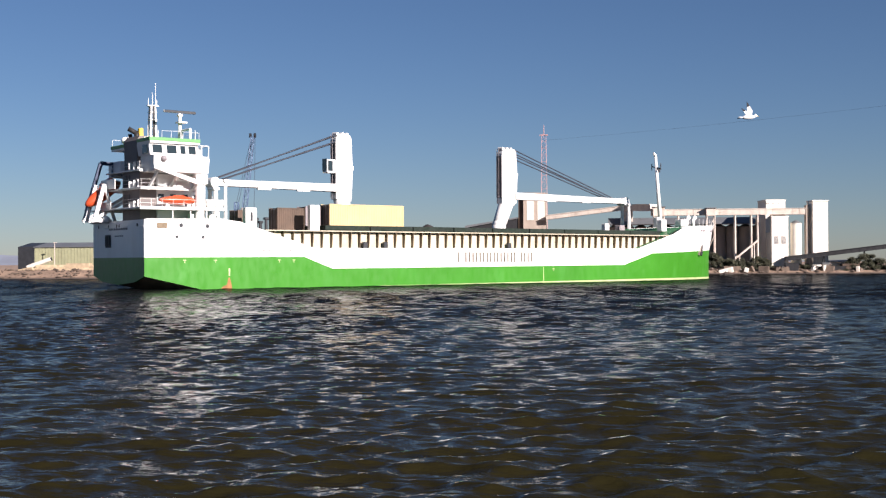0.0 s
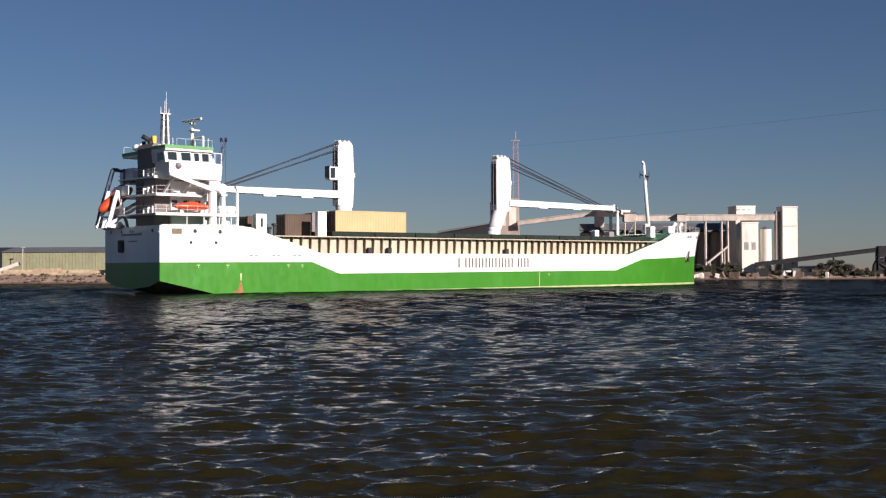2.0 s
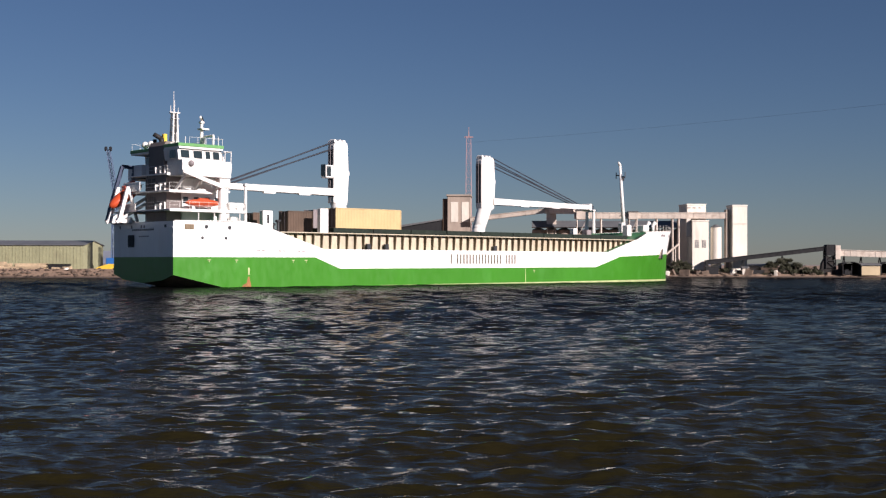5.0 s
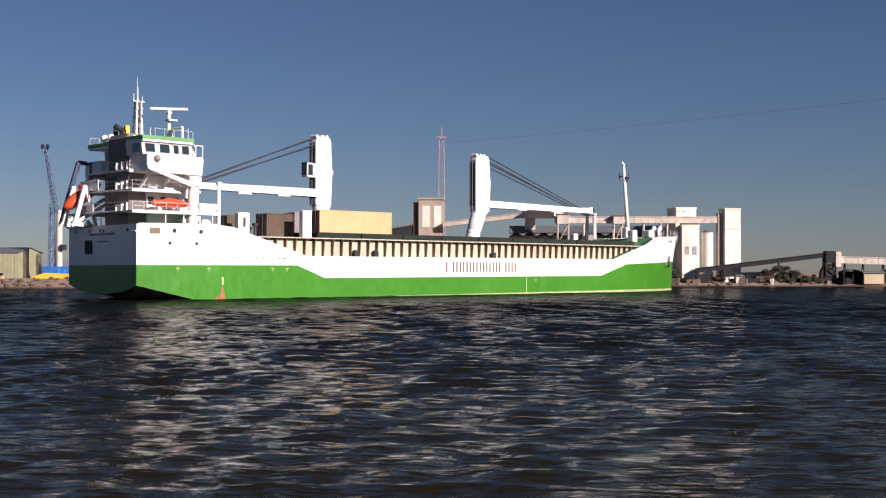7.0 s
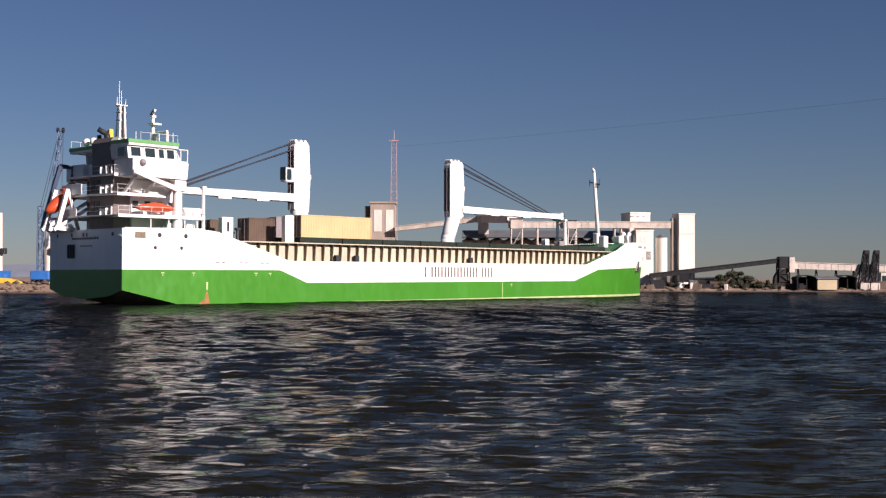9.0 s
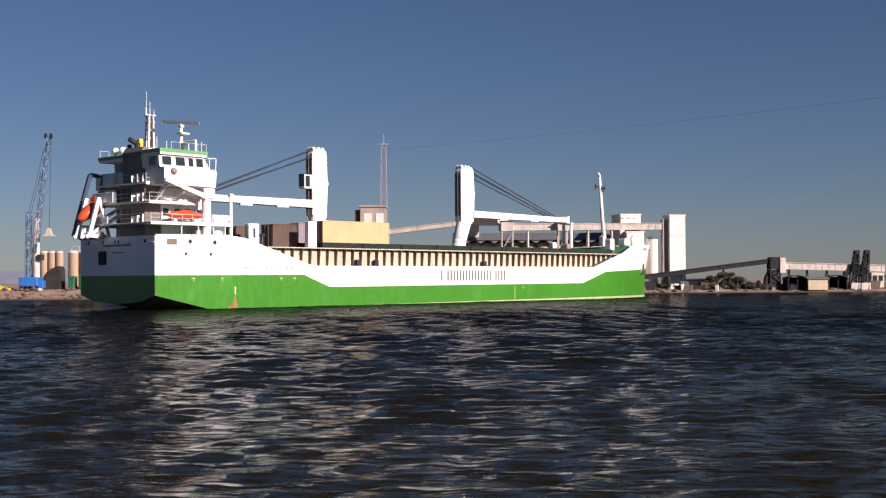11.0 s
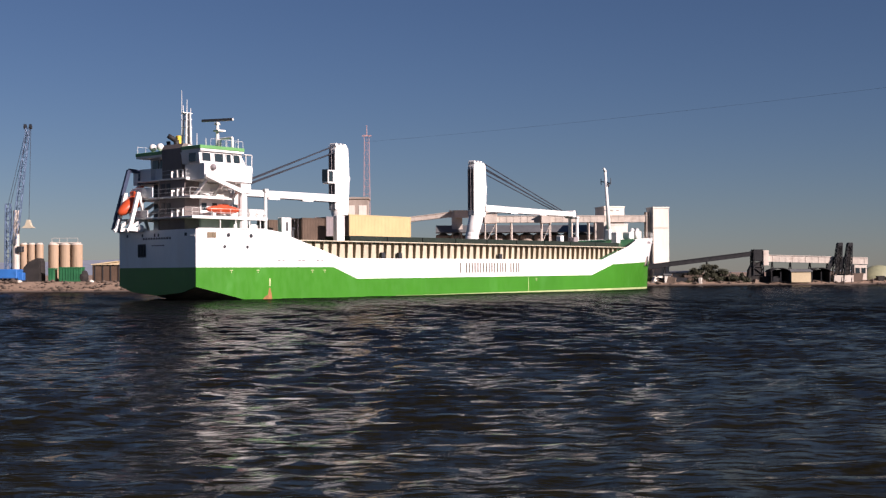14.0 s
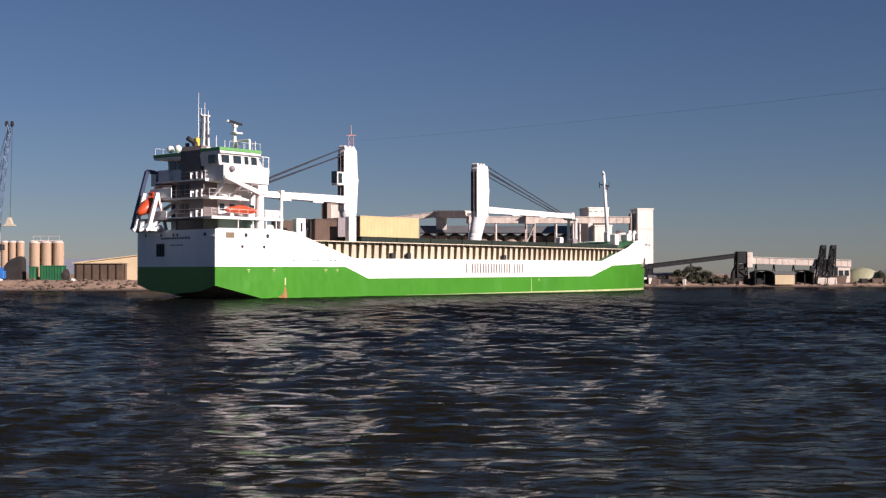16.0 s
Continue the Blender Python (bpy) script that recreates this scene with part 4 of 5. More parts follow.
# ---- the far shore: grain terminal ----
def build_tower(name, label, x0, x1, y0, y1, z1, mat, parapet=0.5, louvres=()):
    t = thing(name, label, "silo tower")
    bm = B()
    box(bm, x0, x1, y0, y1, 0.3, z1, 0.06)
    part("tower_wall", bm, mat, t)
    bm = B()
    box(bm, x0 - 0.12, x1 + 0.12, y0 - 0.12, y1 + 0.12, z1 - 0.05, z1 + 0.3, 0.04)
    part("parapet", bm, mat, t)
    pv = Matrix.Translation(((x0 + x1) / 2, y0, 0))
    t.matrix_basis = pv @ Matrix.Rotation(radians(10), 4, "Z") @ pv.inverted()
    for a, b, c, d in louvres:
        bm = B()
        box(bm, a, b, y0 - 0.05, y0 + 0.1, c, d, 0.02)
        lv = part("louvre", bm, TIN, t)
        bm = B()
        k = c + 0.15
        while k < d:
            box(bm, a + 0.05, b - 0.05, y0 - 0.12, y0 - 0.04, k, k + 0.08)
            k += 0.28
        part("louvre_slat", bm, GALLERY, lv)
    return t


right_tower = build_tower("elevator_tower", "tall pale concrete elevator tower of a grain terminal", 55.8, 59.8, 326, 330.5, 18.5, CONCRETE)
bm = B()
for z in (13.6, 13.9):
    box(bm, 56.0, 59.6, 325.92, 326.0, z, z + 0.12)
part("wall_band", bm, GALLERY, right_tower)
# added strip of darker concrete, painting the shade on the tower's left
bm = B()
box(bm, 54.5, 55.3, 327.2, 328.6, 0.4, 17.6, 0.05)
part("stair_shaft", bm, SILO, right_tower, "narrow darker strip standing in for the tower's shaded side")

build_tower("elevator_headhouse", "pale headhouse with dark streaked top above the gallery", 44.5, 49.6, 329, 336, 18.9, CONCRETE, louvres=((44.6, 45.4, 18.0, 18.3), (46.0, 46.8, 18.0, 18.3), (47.6, 48.2, 18.0, 18.3)))
build_tower("elevator_block", "pale concrete block with two grey louvres", 45.3, 49.7, 325, 328.9, 14.5, CONCRETE, louvres=((46.0, 47.1, 7.6, 9.6), (47.9, 49.0, 7.6, 9.6)))


def build_silo(x, y, r, z1, mat):
    s = thing("grain_silo", "round weathered concrete grain silo", "silo", "silos of the grain terminal")
    bm = B()
    bmesh.ops.create_cone(bm, cap_ends=True, segments=28, radius1=r, radius2=r, depth=z1 - 0.3, matrix=Matrix.Translation((x, y, (z1 + 0.3) / 2)))
    part("silo_wall", bm, mat, s, smooth=False)
    bm = B()
    bmesh.ops.create_cone(bm, cap_ends=True, segments=28, radius1=r + 0.1, radius2=r * 0.25, depth=0.7, matrix=Matrix.Translation((x, y, z1 + 0.35)))
    part("silo_cap", bm, TIN, s)
    return s


build_silo(51.9, 327.5, 1.4, 13.0, CONCRETE)
for i in range(12):
    build_silo(44.3 - i * 3.5, 341.5, 1.8, 12.6, SILO)

annex = thing("silo_gallery_roof", "long dark gallery roof over the silo row", "roof")
part("roof", prism(B(), [(337.5, 13.3), (346, 13.3), (341.7, 15.2)], "x", 4.0, 46.0), TIN, annex)
part("end_wall", prism(B(), [(338.0, 0.3), (345.5, 0.3), (345.5, 13.3), (338.0, 13.3)], "x", 45.6, 46.2), SILO, annex)


def build_gallery(name, label, a, b, h, w, mat, ribs):
    g = thing(name, label, "conveyor")
    a, b = Vector(a), Vector(b)
    bm = B()
    beam(bm, a, b, w, h)
    part("gallery_wall", bm, mat, g)
    bm = B()
    up = Vector((0, 0, h / 2 + 0.06))
    beam(bm, a + up, b + up, w + 0.3, 0.14)
    part("gallery_roof", bm, mat, g)
    bm = B()
    for k in range(ribs):
        p = a.lerp(b, (k + 0.5) / ribs)
        box(bm, p.x - 0.06, p.x + 0.06, p.y - w / 2 - 0.06, p.y - w / 2 + 0.02, p.z - h / 2, p.z + h / 2)
    tagged(part("cladding_rib", bm, mat, g), kind="stuff")
    return g


build_gallery("conveyor_gallery", "pale clad conveyor gallery high over the silos", (15.0, 328, 16.0), (55.3, 328, 16.0), 1.5, 2.4, GALLERY, 24)
build_gallery("conveyor_gallery", "pale clad conveyor gallery sloping up from the elevator", (-13.0, 345, 15.6), (8.6, 342, 18.0), 1.1, 2.4, GALLERY, 12)
build_gallery("conveyor_gallery", "short pale gallery between two transfer houses", (8.6, 342, 18.0), (16.0, 330, 17.4), 1.7, 2.8, GALLERY, 6)
for x, y, z0, z1, w in ((8.0, 341, 13.5, 18.6, 2.6), (15.4, 327, 15.0, 17.4, 3.0), (29.0, 327, 15.0, 17.0, 2.4)):
    h = thing("transfer_house", "small brown-grey conveyor transfer house", "conveyor")
    part("house_wall", box(B(), x, x + w, y - 1.6, y + 1.6, z0, z1, 0.05), GALLERY, h)
    bm = B()
    for dx in (0.2, w - 0.2):
        for dy in (-1.3, 1.3):
            rod(bm, (x + dx, y + dy, 0.4), (x + dx, y + dy, z0), 0.16, 0.16, 6)
    for k in range(3):
        za = 1 + (z0 - 1) * k / 3
        zb = 1 + (z0 - 1) * (k + 1) / 3
        rod(bm, (x + 0.2, y - 1.3, za), (x + w - 0.2, y - 1.3, zb), 0.09, 0.09, 5)
    part("trestle", bm, GALLERY, h)
    bm = B()
    box(bm, x - 0.25, x + w + 0.25, y - 1.9, y + 1.9, z1, z1 + 0.15)
    part("house_roof", bm, TIN, h)

for x in (22.0, 36.5, 40.6, 42.2):
    t = thing("gallery_trestle", "pale steel trestle under the conveyor gallery", "trestle", "trestles under the gallery")
    for dy in (-1.0, 1.0):
        part("trestle_leg", rod(B(), (x, 328 + dy, 0.3), (x, 328 + dy * 0.8, 15.3), 0.26, 0.22, 8), GALLERY, t)
    bm = B()
    for z in (4, 8, 12):
        rod(bm, (x, 327, z), (x, 329, z + 2), 0.09, 0.09, 6)
    part("brace", bm, GALLERY, t)

pipe = thing("loading_spout", "pale inclined grain spout with a square hopper", "spout")
part("spout_pipe", rod(B(), (36.5, 324, 4.2), (42.0, 325, 8.6), 0.28, 0.28, 10), GALLERY, pipe)
part("hopper", box(B(), 44.0, 45.1, 326, 327.4, 10.5, 15.2, 0.05), CONCRETE, pipe)
bm = B()
rod(bm, (37.2, 324.2, 0.4), (37.2, 324.2, 4.7), 0.16, 0.16, 6)
rod(bm, (41.0, 324.9, 0.4), (41.0, 324.9, 7.6), 0.16, 0.16, 6)
part("spout_leg", bm, GALLERY, pipe)

# elevator box further along; a dark brown box paints in its shaded side
elev = thing("elevator_house", "square weathered concrete elevator house above the roofs", "building")
part("house_wall", box(B(), -19.6, -13.2, 346, 354, 0.5, 22.2, 0.08), SILO, elev)
part("roof_slab", box(B(), -19.9, -12.9, 345.7, 354.3, 22.2, 22.7, 0.05), SILO, elev)
part("shaft", box(B(), -21.0, -19.6, 347, 353, 0.5, 21.6, 0.06), BROWN, elev, "dark brown box standing in for the house's shaded side")
for k in range(2):
    bm = B()
    box(bm, -18.6 + k * 3.0, -16.6 + k * 3.0, 345.92, 346.05, 15.0, 20.6, 0.03)
    part("wall_panel", bm, CONCRETE, elev)

lowshed = thing("sloping_shed", "dark sloping roofed bulk shed beside the elevator", "shed")
part("shed_roof", prism(B(), [(-36, 13.6), (-21.2, 15.9), (-21.2, 15.5), (-36, 13.0)], "y", 346, 356), TIN, lowshed)
part("shed_wall", prism(B(), [(-35.8, 0.5), (-35.8, 13.1), (-21.3, 15.4), (-21.3, 0.5)], "y", 346.4, 355.6), BELT, lowshed)
bm = B()
grid = []
for i in range(15):
    row = []
    for j in range(9):
        x, y = -52 + i * 0.7, 346 + j
        f = max(0, 1 - ((i - 7) / 7.2) ** 2) * max(0, 1 - ((j - 4) / 4.2) ** 2)
        row.append(bm.verts.new((x, y, 0.5 + 13.8 * f ** 0.6 + 0.3 * noise.noise(Vector((x, y, 0))) * f)))
    grid.append(row)
for a, b in zip(grid, grid[1:]):
    for j in range(8):
        bm.faces.new((a[j], b[j], b[j + 1], a[j + 1]))
tagged(new("bulk_heap", mesh_of(bm, "bulk_heap", COAL, True)), "dark heap of bulk cargo behind the quay", "heap")


# lattice radio mast
def lattice(bm, base, top, w0, w1, n, r):
    base, top = Vector(base), Vector(top)
    axis = (top - base).normalized()
    s = axis.cross(Vector((0, 1, 0)))
    s = s.normalized() if s.length > 0.1 else Vector((1, 0, 0))
    u = axis.cross(s).normalized()

    def corner(k, f):
        w = w0 + (w1 - w0) * f
        return base.lerp(top, f) + s * w / 2 * (-1, 1, 1, -1)[k % 4] + u * w / 2 * (-1, -1, 1, 1)[k % 4]
    for k in range(4):
        rod(bm, corner(k, 0), corner(k, 1), r, r * 0.8, 5)
        for i in range(n):
            a, b = i / n, (i + 1) / n
            rod(bm, corner(k + (i % 2), a), corner(k + 1 - (i % 2), b), r * 0.6, r * 0.6, 4)
            rod(bm, corner(k, b), corner(k + 1, b), r * 0.6, r * 0.6, 4)
    return bm


mast = thing("radio_mast", "thin red and white lattice mast far behind", "mast")
for i in range(5):
    bm = B()
    lattice(bm, (-15.8, 400, 0.5 + i * 8.8), (-15.8, 400, 9.3 + i * 8.8), 2.4 - i * 0.2, 2.2 - i * 0.2, 4, 0.06)
    part("mast_section", bm, LATTICE, mast)
part("mast_head", rod(box(B(), -17.2, -14.4, 399.8, 400.2, 44.2, 44.5), (-15.8, 400, 44.4), (-15.8, 400, 47.5), 0.15, 0.1, 6), LATTICE, mast)

cable = thing("overhead_cable", "thin dark cable sagging across the sky", "cable")
bm = B()
a, b = Vector((-15.8, 400, 42.6)), Vector((190.0, 150, 40.0))
pts = []
for i in range(41):
    f = i / 40
    p = a.lerp(b, f)
    p.z -= 4.5 * 4 * f * (1 - f) * 0.5
    pts.append(p)
for p, q in zip(pts, pts[1:]):
    rod(bm, p, q, 0.018, 0.018, 5)
part("cable_line", bm, WIRE, cable)

# inclined dark conveyor and ship loaders
build_gallery("inclined_conveyor", "dark inclined conveyor rising over the quay", (48.5, 323.5, 3.7), (79.2, 323, 7.4), 1.0, 2.0, BELT, 16)
for x in (58.0, 68.0):
    t = thing("conveyor_trestle", "dark steel trestle under the inclined conveyor", "trestle", "trestles of the conveyor")
    for d in (-0.6, 0.6):
        part("trestle_leg", rod(B(), (x + d, 323, 0.6), (x, 323, 4.1 + (x - 53) * 0.12), 0.14, 0.14, 6), BELT, t)
tt = thing("transfer_tower", "dark steel transfer tower at the end of the conveyor", "tower")
part("tower_frame", lattice(B(), (80.0, 323, 0.5), (80.0, 323, 8.0), 2.4, 2.4, 4, 0.2), BELT, tt)
part("tower_head", box(B(), 78.9, 81.1, 321.6, 324.4, 5.6, 8.4, 0.06), BELT, tt)
part("chute", prism(B(), [(77.5, 0.8), (77.9, 3.6), (78.9, 5.4), (80.7, 5.4), (81.3, 1.0)], "y", 322, 324), COAL, tt)
build_gallery("conveyor_gallery", "pale clad conveyor gallery along the quay", (81.2, 323, 6.3), (105.8, 322, 5.5), 1.5, 2.2, GALLERY, 16)
part("gallery_end", box(B(), 81.1, 82.4, 321.4, 324.6, 4.6, 8.2, 0.05), GALLERY, tt)
for x in (83.6, 87.9, 92.6, 96.8, 100.6, 104.8):
    t = thing("gallery_trestle", "steel trestle under the quay gallery", "trestle", "trestles of the quay gallery")
    for d in (-0.7, 0.7):
        part("trestle_leg", rod(B(), (x + d, 323, 0.6), (x, 323, 5.6), 0.16, 0.14, 6), BELT, t)
house = thing("gallery_cabin", "small pale cabin under the gallery's end", "cabin")
part("cabin_wall", box(B(), 102.6, 105.6, 321.2, 323.6, 1.0, 4.6, 0.06), GALLERY, house)
for k in (0, 1):
    part("cabin_window", box(B(), 102.9 + k * 1.4, 103.9 + k * 1.4, 321.12, 321.22, 2.6, 3.9, 0.02), GLASS, house)
for x in (98.2, 100.6):
    t = thing("ship_loader", "dark upright loader leg with a raised chute", "loader", "loaders on the quay")
    bm = B()
    lattice(bm, (x, 321, 0.6), (x + 0.9, 321, 9.6), 1.9, 1.0, 6, 0.15)
    part("loader_frame", bm, BELT, t)
    part("loader_leg", beam(B(), (x + 0.2, 321, 2.5), (x + 1.0, 321, 9.3), 0.9, 0.8, 0.7, 0.7), COAL, t)
    part("loader_head", box(B(), x + 0.35, x + 1.55, 320.4, 321.6, 8.9, 9.9, 0.12), BELT, t)
    part("loader_arm", beam(B(), (x - 2.0, 321, 3.4), (x + 0.6, 321, 7.4), 0.5, 0.9, 0.4, 0.5), BELT, t)
    part("loader_base", box(B(), x - 0.9, x + 1.4, 320, 322.2, 0.5, 2.2, 0.1), GALLERY, t)


def build_shed(name, label, x0, x1, y0, y1, z0, eave, ridge, wall_mat, roof_mat, along="x", doors=()):
    s = thing(name, label, "shed")
    ym, xm = (y0 + y1) / 2, (x0 + x1) / 2
    bm = B()
    if along == "x":
        prism(bm, [(y0, z0), (y1, z0), (y1, eave), (ym, ridge), (y0, eave)], "x", x0, x1)
    else:
        prism(bm, [(x0, z0), (x1, z0), (x1, eave), (xm, ridge), (x0, eave)], "y", y0, y1)
    part("shed_wall", bm, wall_mat, s)
    for k in (0, 1):
        bm = B()
        if along == "x":
            ya = y0 - 0.3 if k == 0 else y1 + 0.3
            prism(bm, [(ya, eave - 0.1), (ym, ridge + 0.03), (ym, ridge + 0.2), (ya, eave + 0.08)], "x", x0 - 0.3, x1 + 0.3)
        else:
            xa = x0 - 0.3 if k == 0 else x1 + 0.3
            prism(bm, [(xa, eave - 0.1), (xm, ridge + 0.03), (xm, ridge + 0.2), (xa, eave + 0.08)], "y", y0 - 0.3, y1 + 0.3)
        part("shed_roof", bm, roof_mat, s)
    for a, b, h, m in doors:
        bm = B()
        box(bm, a, b, y0 - 0.06, y0 + 0.1, z0, z0 + h, 0.03)
        part("shed_door", bm, m, s)
    return s


def open_shed(label, x0, x1, y0, y1):
    """A dark shed open to the water: back and side walls, front posts and a low arched roof."""
    sh = thing("quay_shed", label, "shed")
    part("back_wall", box(B(), x0, x1, y1 - 0.2, y1, 0.6, 3.6), COAL, sh)
    for x in (x0, x1 - 0.2):
        part("side_wall", box(B(), x, x + 0.2, y0 + 0.3, y1 - 0.2, 0.6, 3.5), COAL, sh)
    for k in range(3):
        x = x0 + 0.1 + (x1 - x0 - 0.2) * k / 2
        part("front_post", box(B(), x - 0.08, x + 0.08, y0, y0 + 0.16, 0.6, 3.1), BELT, sh)
    n = 8
    low = [(x0 - 0.2 + (x1 - x0 + 0.4) * i / n, 3.05 + 0.85 * math.sin(math.pi * i / n) ** 0.7) for i in range(n + 1)]
    part("arched_roof", prism(B(), low + [(x, z + 0.14) for x, z in low[::-1]], "y", y0 - 0.2, y1 + 0.1), BELT, sh)
    return sh


build_shed("quay_shed", "low cream shed under the quay gallery", 87.0, 91.6, 319, 322, 0.6, 3.2, 3.5, CREAMWALL, TIN)
open_shed("dark open-fronted shed under the quay gallery", 82.4, 86.8, 319.4, 324)
open_shed("dark open-fronted shed beside the loaders", 91.9, 96.4, 319.4, 324)
build_shed("site_hut", "small white site hut on the shore", 59.2, 65.0, 328, 331.5, 0.7, 2.9, 3.3, CONCRETE, TIN)
build_shed("site_hut", "tiny cream hut below the tower", 57.4, 58.8, 320, 322, 0.7, 2.5, 2.6, CONCRETE, TIN)
build_shed("site_hut", "small pale shed at the end of the quay", 114.5, 122, 322, 328, 0.6, 3.0, 3.8, CREAMWALL, TIN)
dome = thing("storage_mound", "grey covered storage mound on the quay", "heap")
bm = B()
bmesh.ops.create_uvsphere(bm, u_segments=20, v_segments=10, radius=1, matrix=Matrix.Translation((111.0, 328, 0.4)) @ Matrix.Diagonal((5.2, 4, 4.2, 1)))
part("mound_cover", bm, SHEET, dome, smooth=True)


# ---- the quay with tanks, cranes and sheds ----
def harbour_crane(label, x, y, boom_tip, boom_foot, twin):
    c = thing("harbour_crane", label, "crane", at=Matrix.Translation((x, y, 1.6)))
    bm = B()
    box(bm, -1.9, 1.9, -3.5, 3.5, 1.0, 2.9, 0.15)
    part("carriage", bm, BLUE, c, "blue crane carriage")
    for dx in (-1.6, 1.6):
        for dy in (-2.8, 0, 2.8):
            bm = B()
            rod(bm, (dx - 0.3, dy, 0.5), (dx + 0.3, dy, 0.5), 0.5, 0.5, 12)
            part("wheel", bm, DARK, c)
    bm = B()
    box(bm, 1.7, 2.8, -2.5, -0.8, 0.6, 2.2, 0.1)
    part("engine_box", bm, BLUE, c)
    bm = B()
    lattice(bm, (-1.0, 0, 2.8), (-1.0, 0, 16.3), 1.1, 0.9, 8, 0.13)
    part("crane_mast", bm, BLUEGREY, c, "blue-grey lattice crane mast")
    part("crane_tower", rod(B(), (0.5, 0.4, 2.8), (0.5, 0.4, 15.0), 0.7 if twin else 0.55, 0.6 if twin else 0.45, 12), GALLERY, c, "pale crane tower")
    bm = B()
    lattice(bm, boom_foot, boom_tip, 1.1, 0.7, 16, 0.09)
    boom = part("boom", bm, BLUEGREY, c, "raised lattice boom")
    bm = B()
    for d in (-0.55, 0.55):
        rod(bm, (boom_tip[0] + d - 0.2, boom_tip[1], boom_tip[2] + 0.3), (boom_tip[0] + d + 0.2, boom_tip[1], boom_tip[2] + 0.3), 0.55, 0.55, 12)
    part("boom_head", bm, DARK, boom)
    for d in (0, 0.5):
        part("stay_rope", rod(B(), (-1.0 + d, 0, 16.3), (boom_tip[0] - 0.3 + d, boom_tip[1], boom_tip[2]), 0.05, 0.05, 5), WIRE, boom)
    bm = B()
    box(bm, 1.0, 2.0, -0.8, 0.8, 6.4, 7.6, 0.1)
    part("crane_cab", bm, DARK, c)
    return c


harbour_crane("blue mobile harbour crane with raised lattice boom", -83.5, 286, (3.0, 0, 31.9), (0.2, 0, 8.0), True)
harbour_crane("blue mobile harbour crane with boom leaning aft", -94.0, 287, (-2.6, 0, 28.4), (0.0, 0, 14.0), True)
hook = thing("hanging_grab", "yellow grab hanging from the crane", "grab")
bm = B()
prism(bm, [(-81.4, 12.9), (-78.8, 12.9), (-79.5, 13.4), (-79.9, 14.6), (-80.3, 14.6), (-80.7, 13.4)], "y", 284.6, 286)
part("grab_shell", bm, CREAM, hook)
part("hoist_rope", rod(B(), (-80.1, 285.5, 14.5), (-79.9, 286, 33.2), 0.05, 0.05, 5), WIRE, hook)

for x0, n, r, z1 in ((-83.2, 3, 0.8, 9.7), (-76.9, 3, 1.17, 9.6)):
    for i in range(n):
        s = thing("storage_tank", "pale ribbed storage tank on the quay", "tank", "tanks on the quay")
        x = x0 + i * 2 * r * 1.02
        bm = B()
        bmesh.ops.create_cone(bm, cap_ends=True, segments=20, radius1=r, radius2=r, depth=z1 - 1.6, matrix=Matrix.Translation((x, 292, (z1 + 1.6) / 2)))
        part("tank_shell", bm, TAN, s)
        part("tank_cap", rod(B(), (x, 292, z1), (x, 292, z1 + 0.35), r * 1.03, r * 0.7, 20), GALLERY, s)
tank_deck = thing("tank_deck", "thin steel walkway over the tanks", "walkway")
part("walkway", box(B(), -77.6, -71.4, 291.4, 292.6, 9.93, 10.12), GALLERY, tank_deck)
bm = B()
for x in (-77.2, -75.6, -74.0, -71.8):
    rod(bm, (x, 291.5, 10.1), (x, 291.5, 11.0), 0.04, 0.04, 5)
rod(bm, (-77.2, 291.5, 11.0), (-71.8, 291.5, 11.0), 0.04, 0.04, 5)
part("walkway_rail", bm, GALLERY, tank_deck)

bm = B()
prism(bm, [(-82.0, 1.6), (-81.8, 4.6), (-80.6, 6.0), (-78.6, 6.9), (-78.1, 6.4), (-78.0, 1.6)], "y", 286.5, 290)
bmesh.ops.bevel(bm, geom=list(bm.edges), offset=0.25, segments=2, affect="EDGES")
tagged(new("covered_hopper", mesh_of(bm, "covered_hopper", COAL)), "dark covered hopper in front of the tanks", "hopper")
for x0, x1, z1, m, lb in ((-76.2, -75.0, 4.6, BOXGREEN, "narrow green steel bin beside the tanks"), (-74.0, -69.4, 4.8, BOXGREEN, "long green steel bin beside the tanks")):
    s = thing("steel_bin", lb, "bin")
    part("bin_wall", box(B(), x0, x1, 285.5, 288, 1.7, z1, 0.06), m, s)
    bm = B()
    k = x0 + 0.3
    while k < x1 - 0.1:
        box(bm, k, k + 0.1, 285.4, 285.5, 1.8, z1 - 0.1)
        k += 0.55
    part("bin_rib", bm, m, s)
    part("bin_rim", box(B(), x0 - 0.06, x1 + 0.06, 285.4, 288.1, z1 - 0.1, z1 + 0.08), m, s)
bm = B()
bmesh.ops.create_icosphere(bm, subdivisions=3, radius=1, matrix=Matrix.Translation((-69.2, 286.5, 2.8)) @ Matrix.Diagonal((1.0, 1.2, 1.3, 1)))
for v in bm.verts:
    v.co += Vector((1, 1, 1)) * 0.25 * noise.noise(v.co * 1.3)
tagged(new("scrap_heap", mesh_of(bm, "scrap_heap", COAL)), "dark scrap heap beside the green bin", "heap")

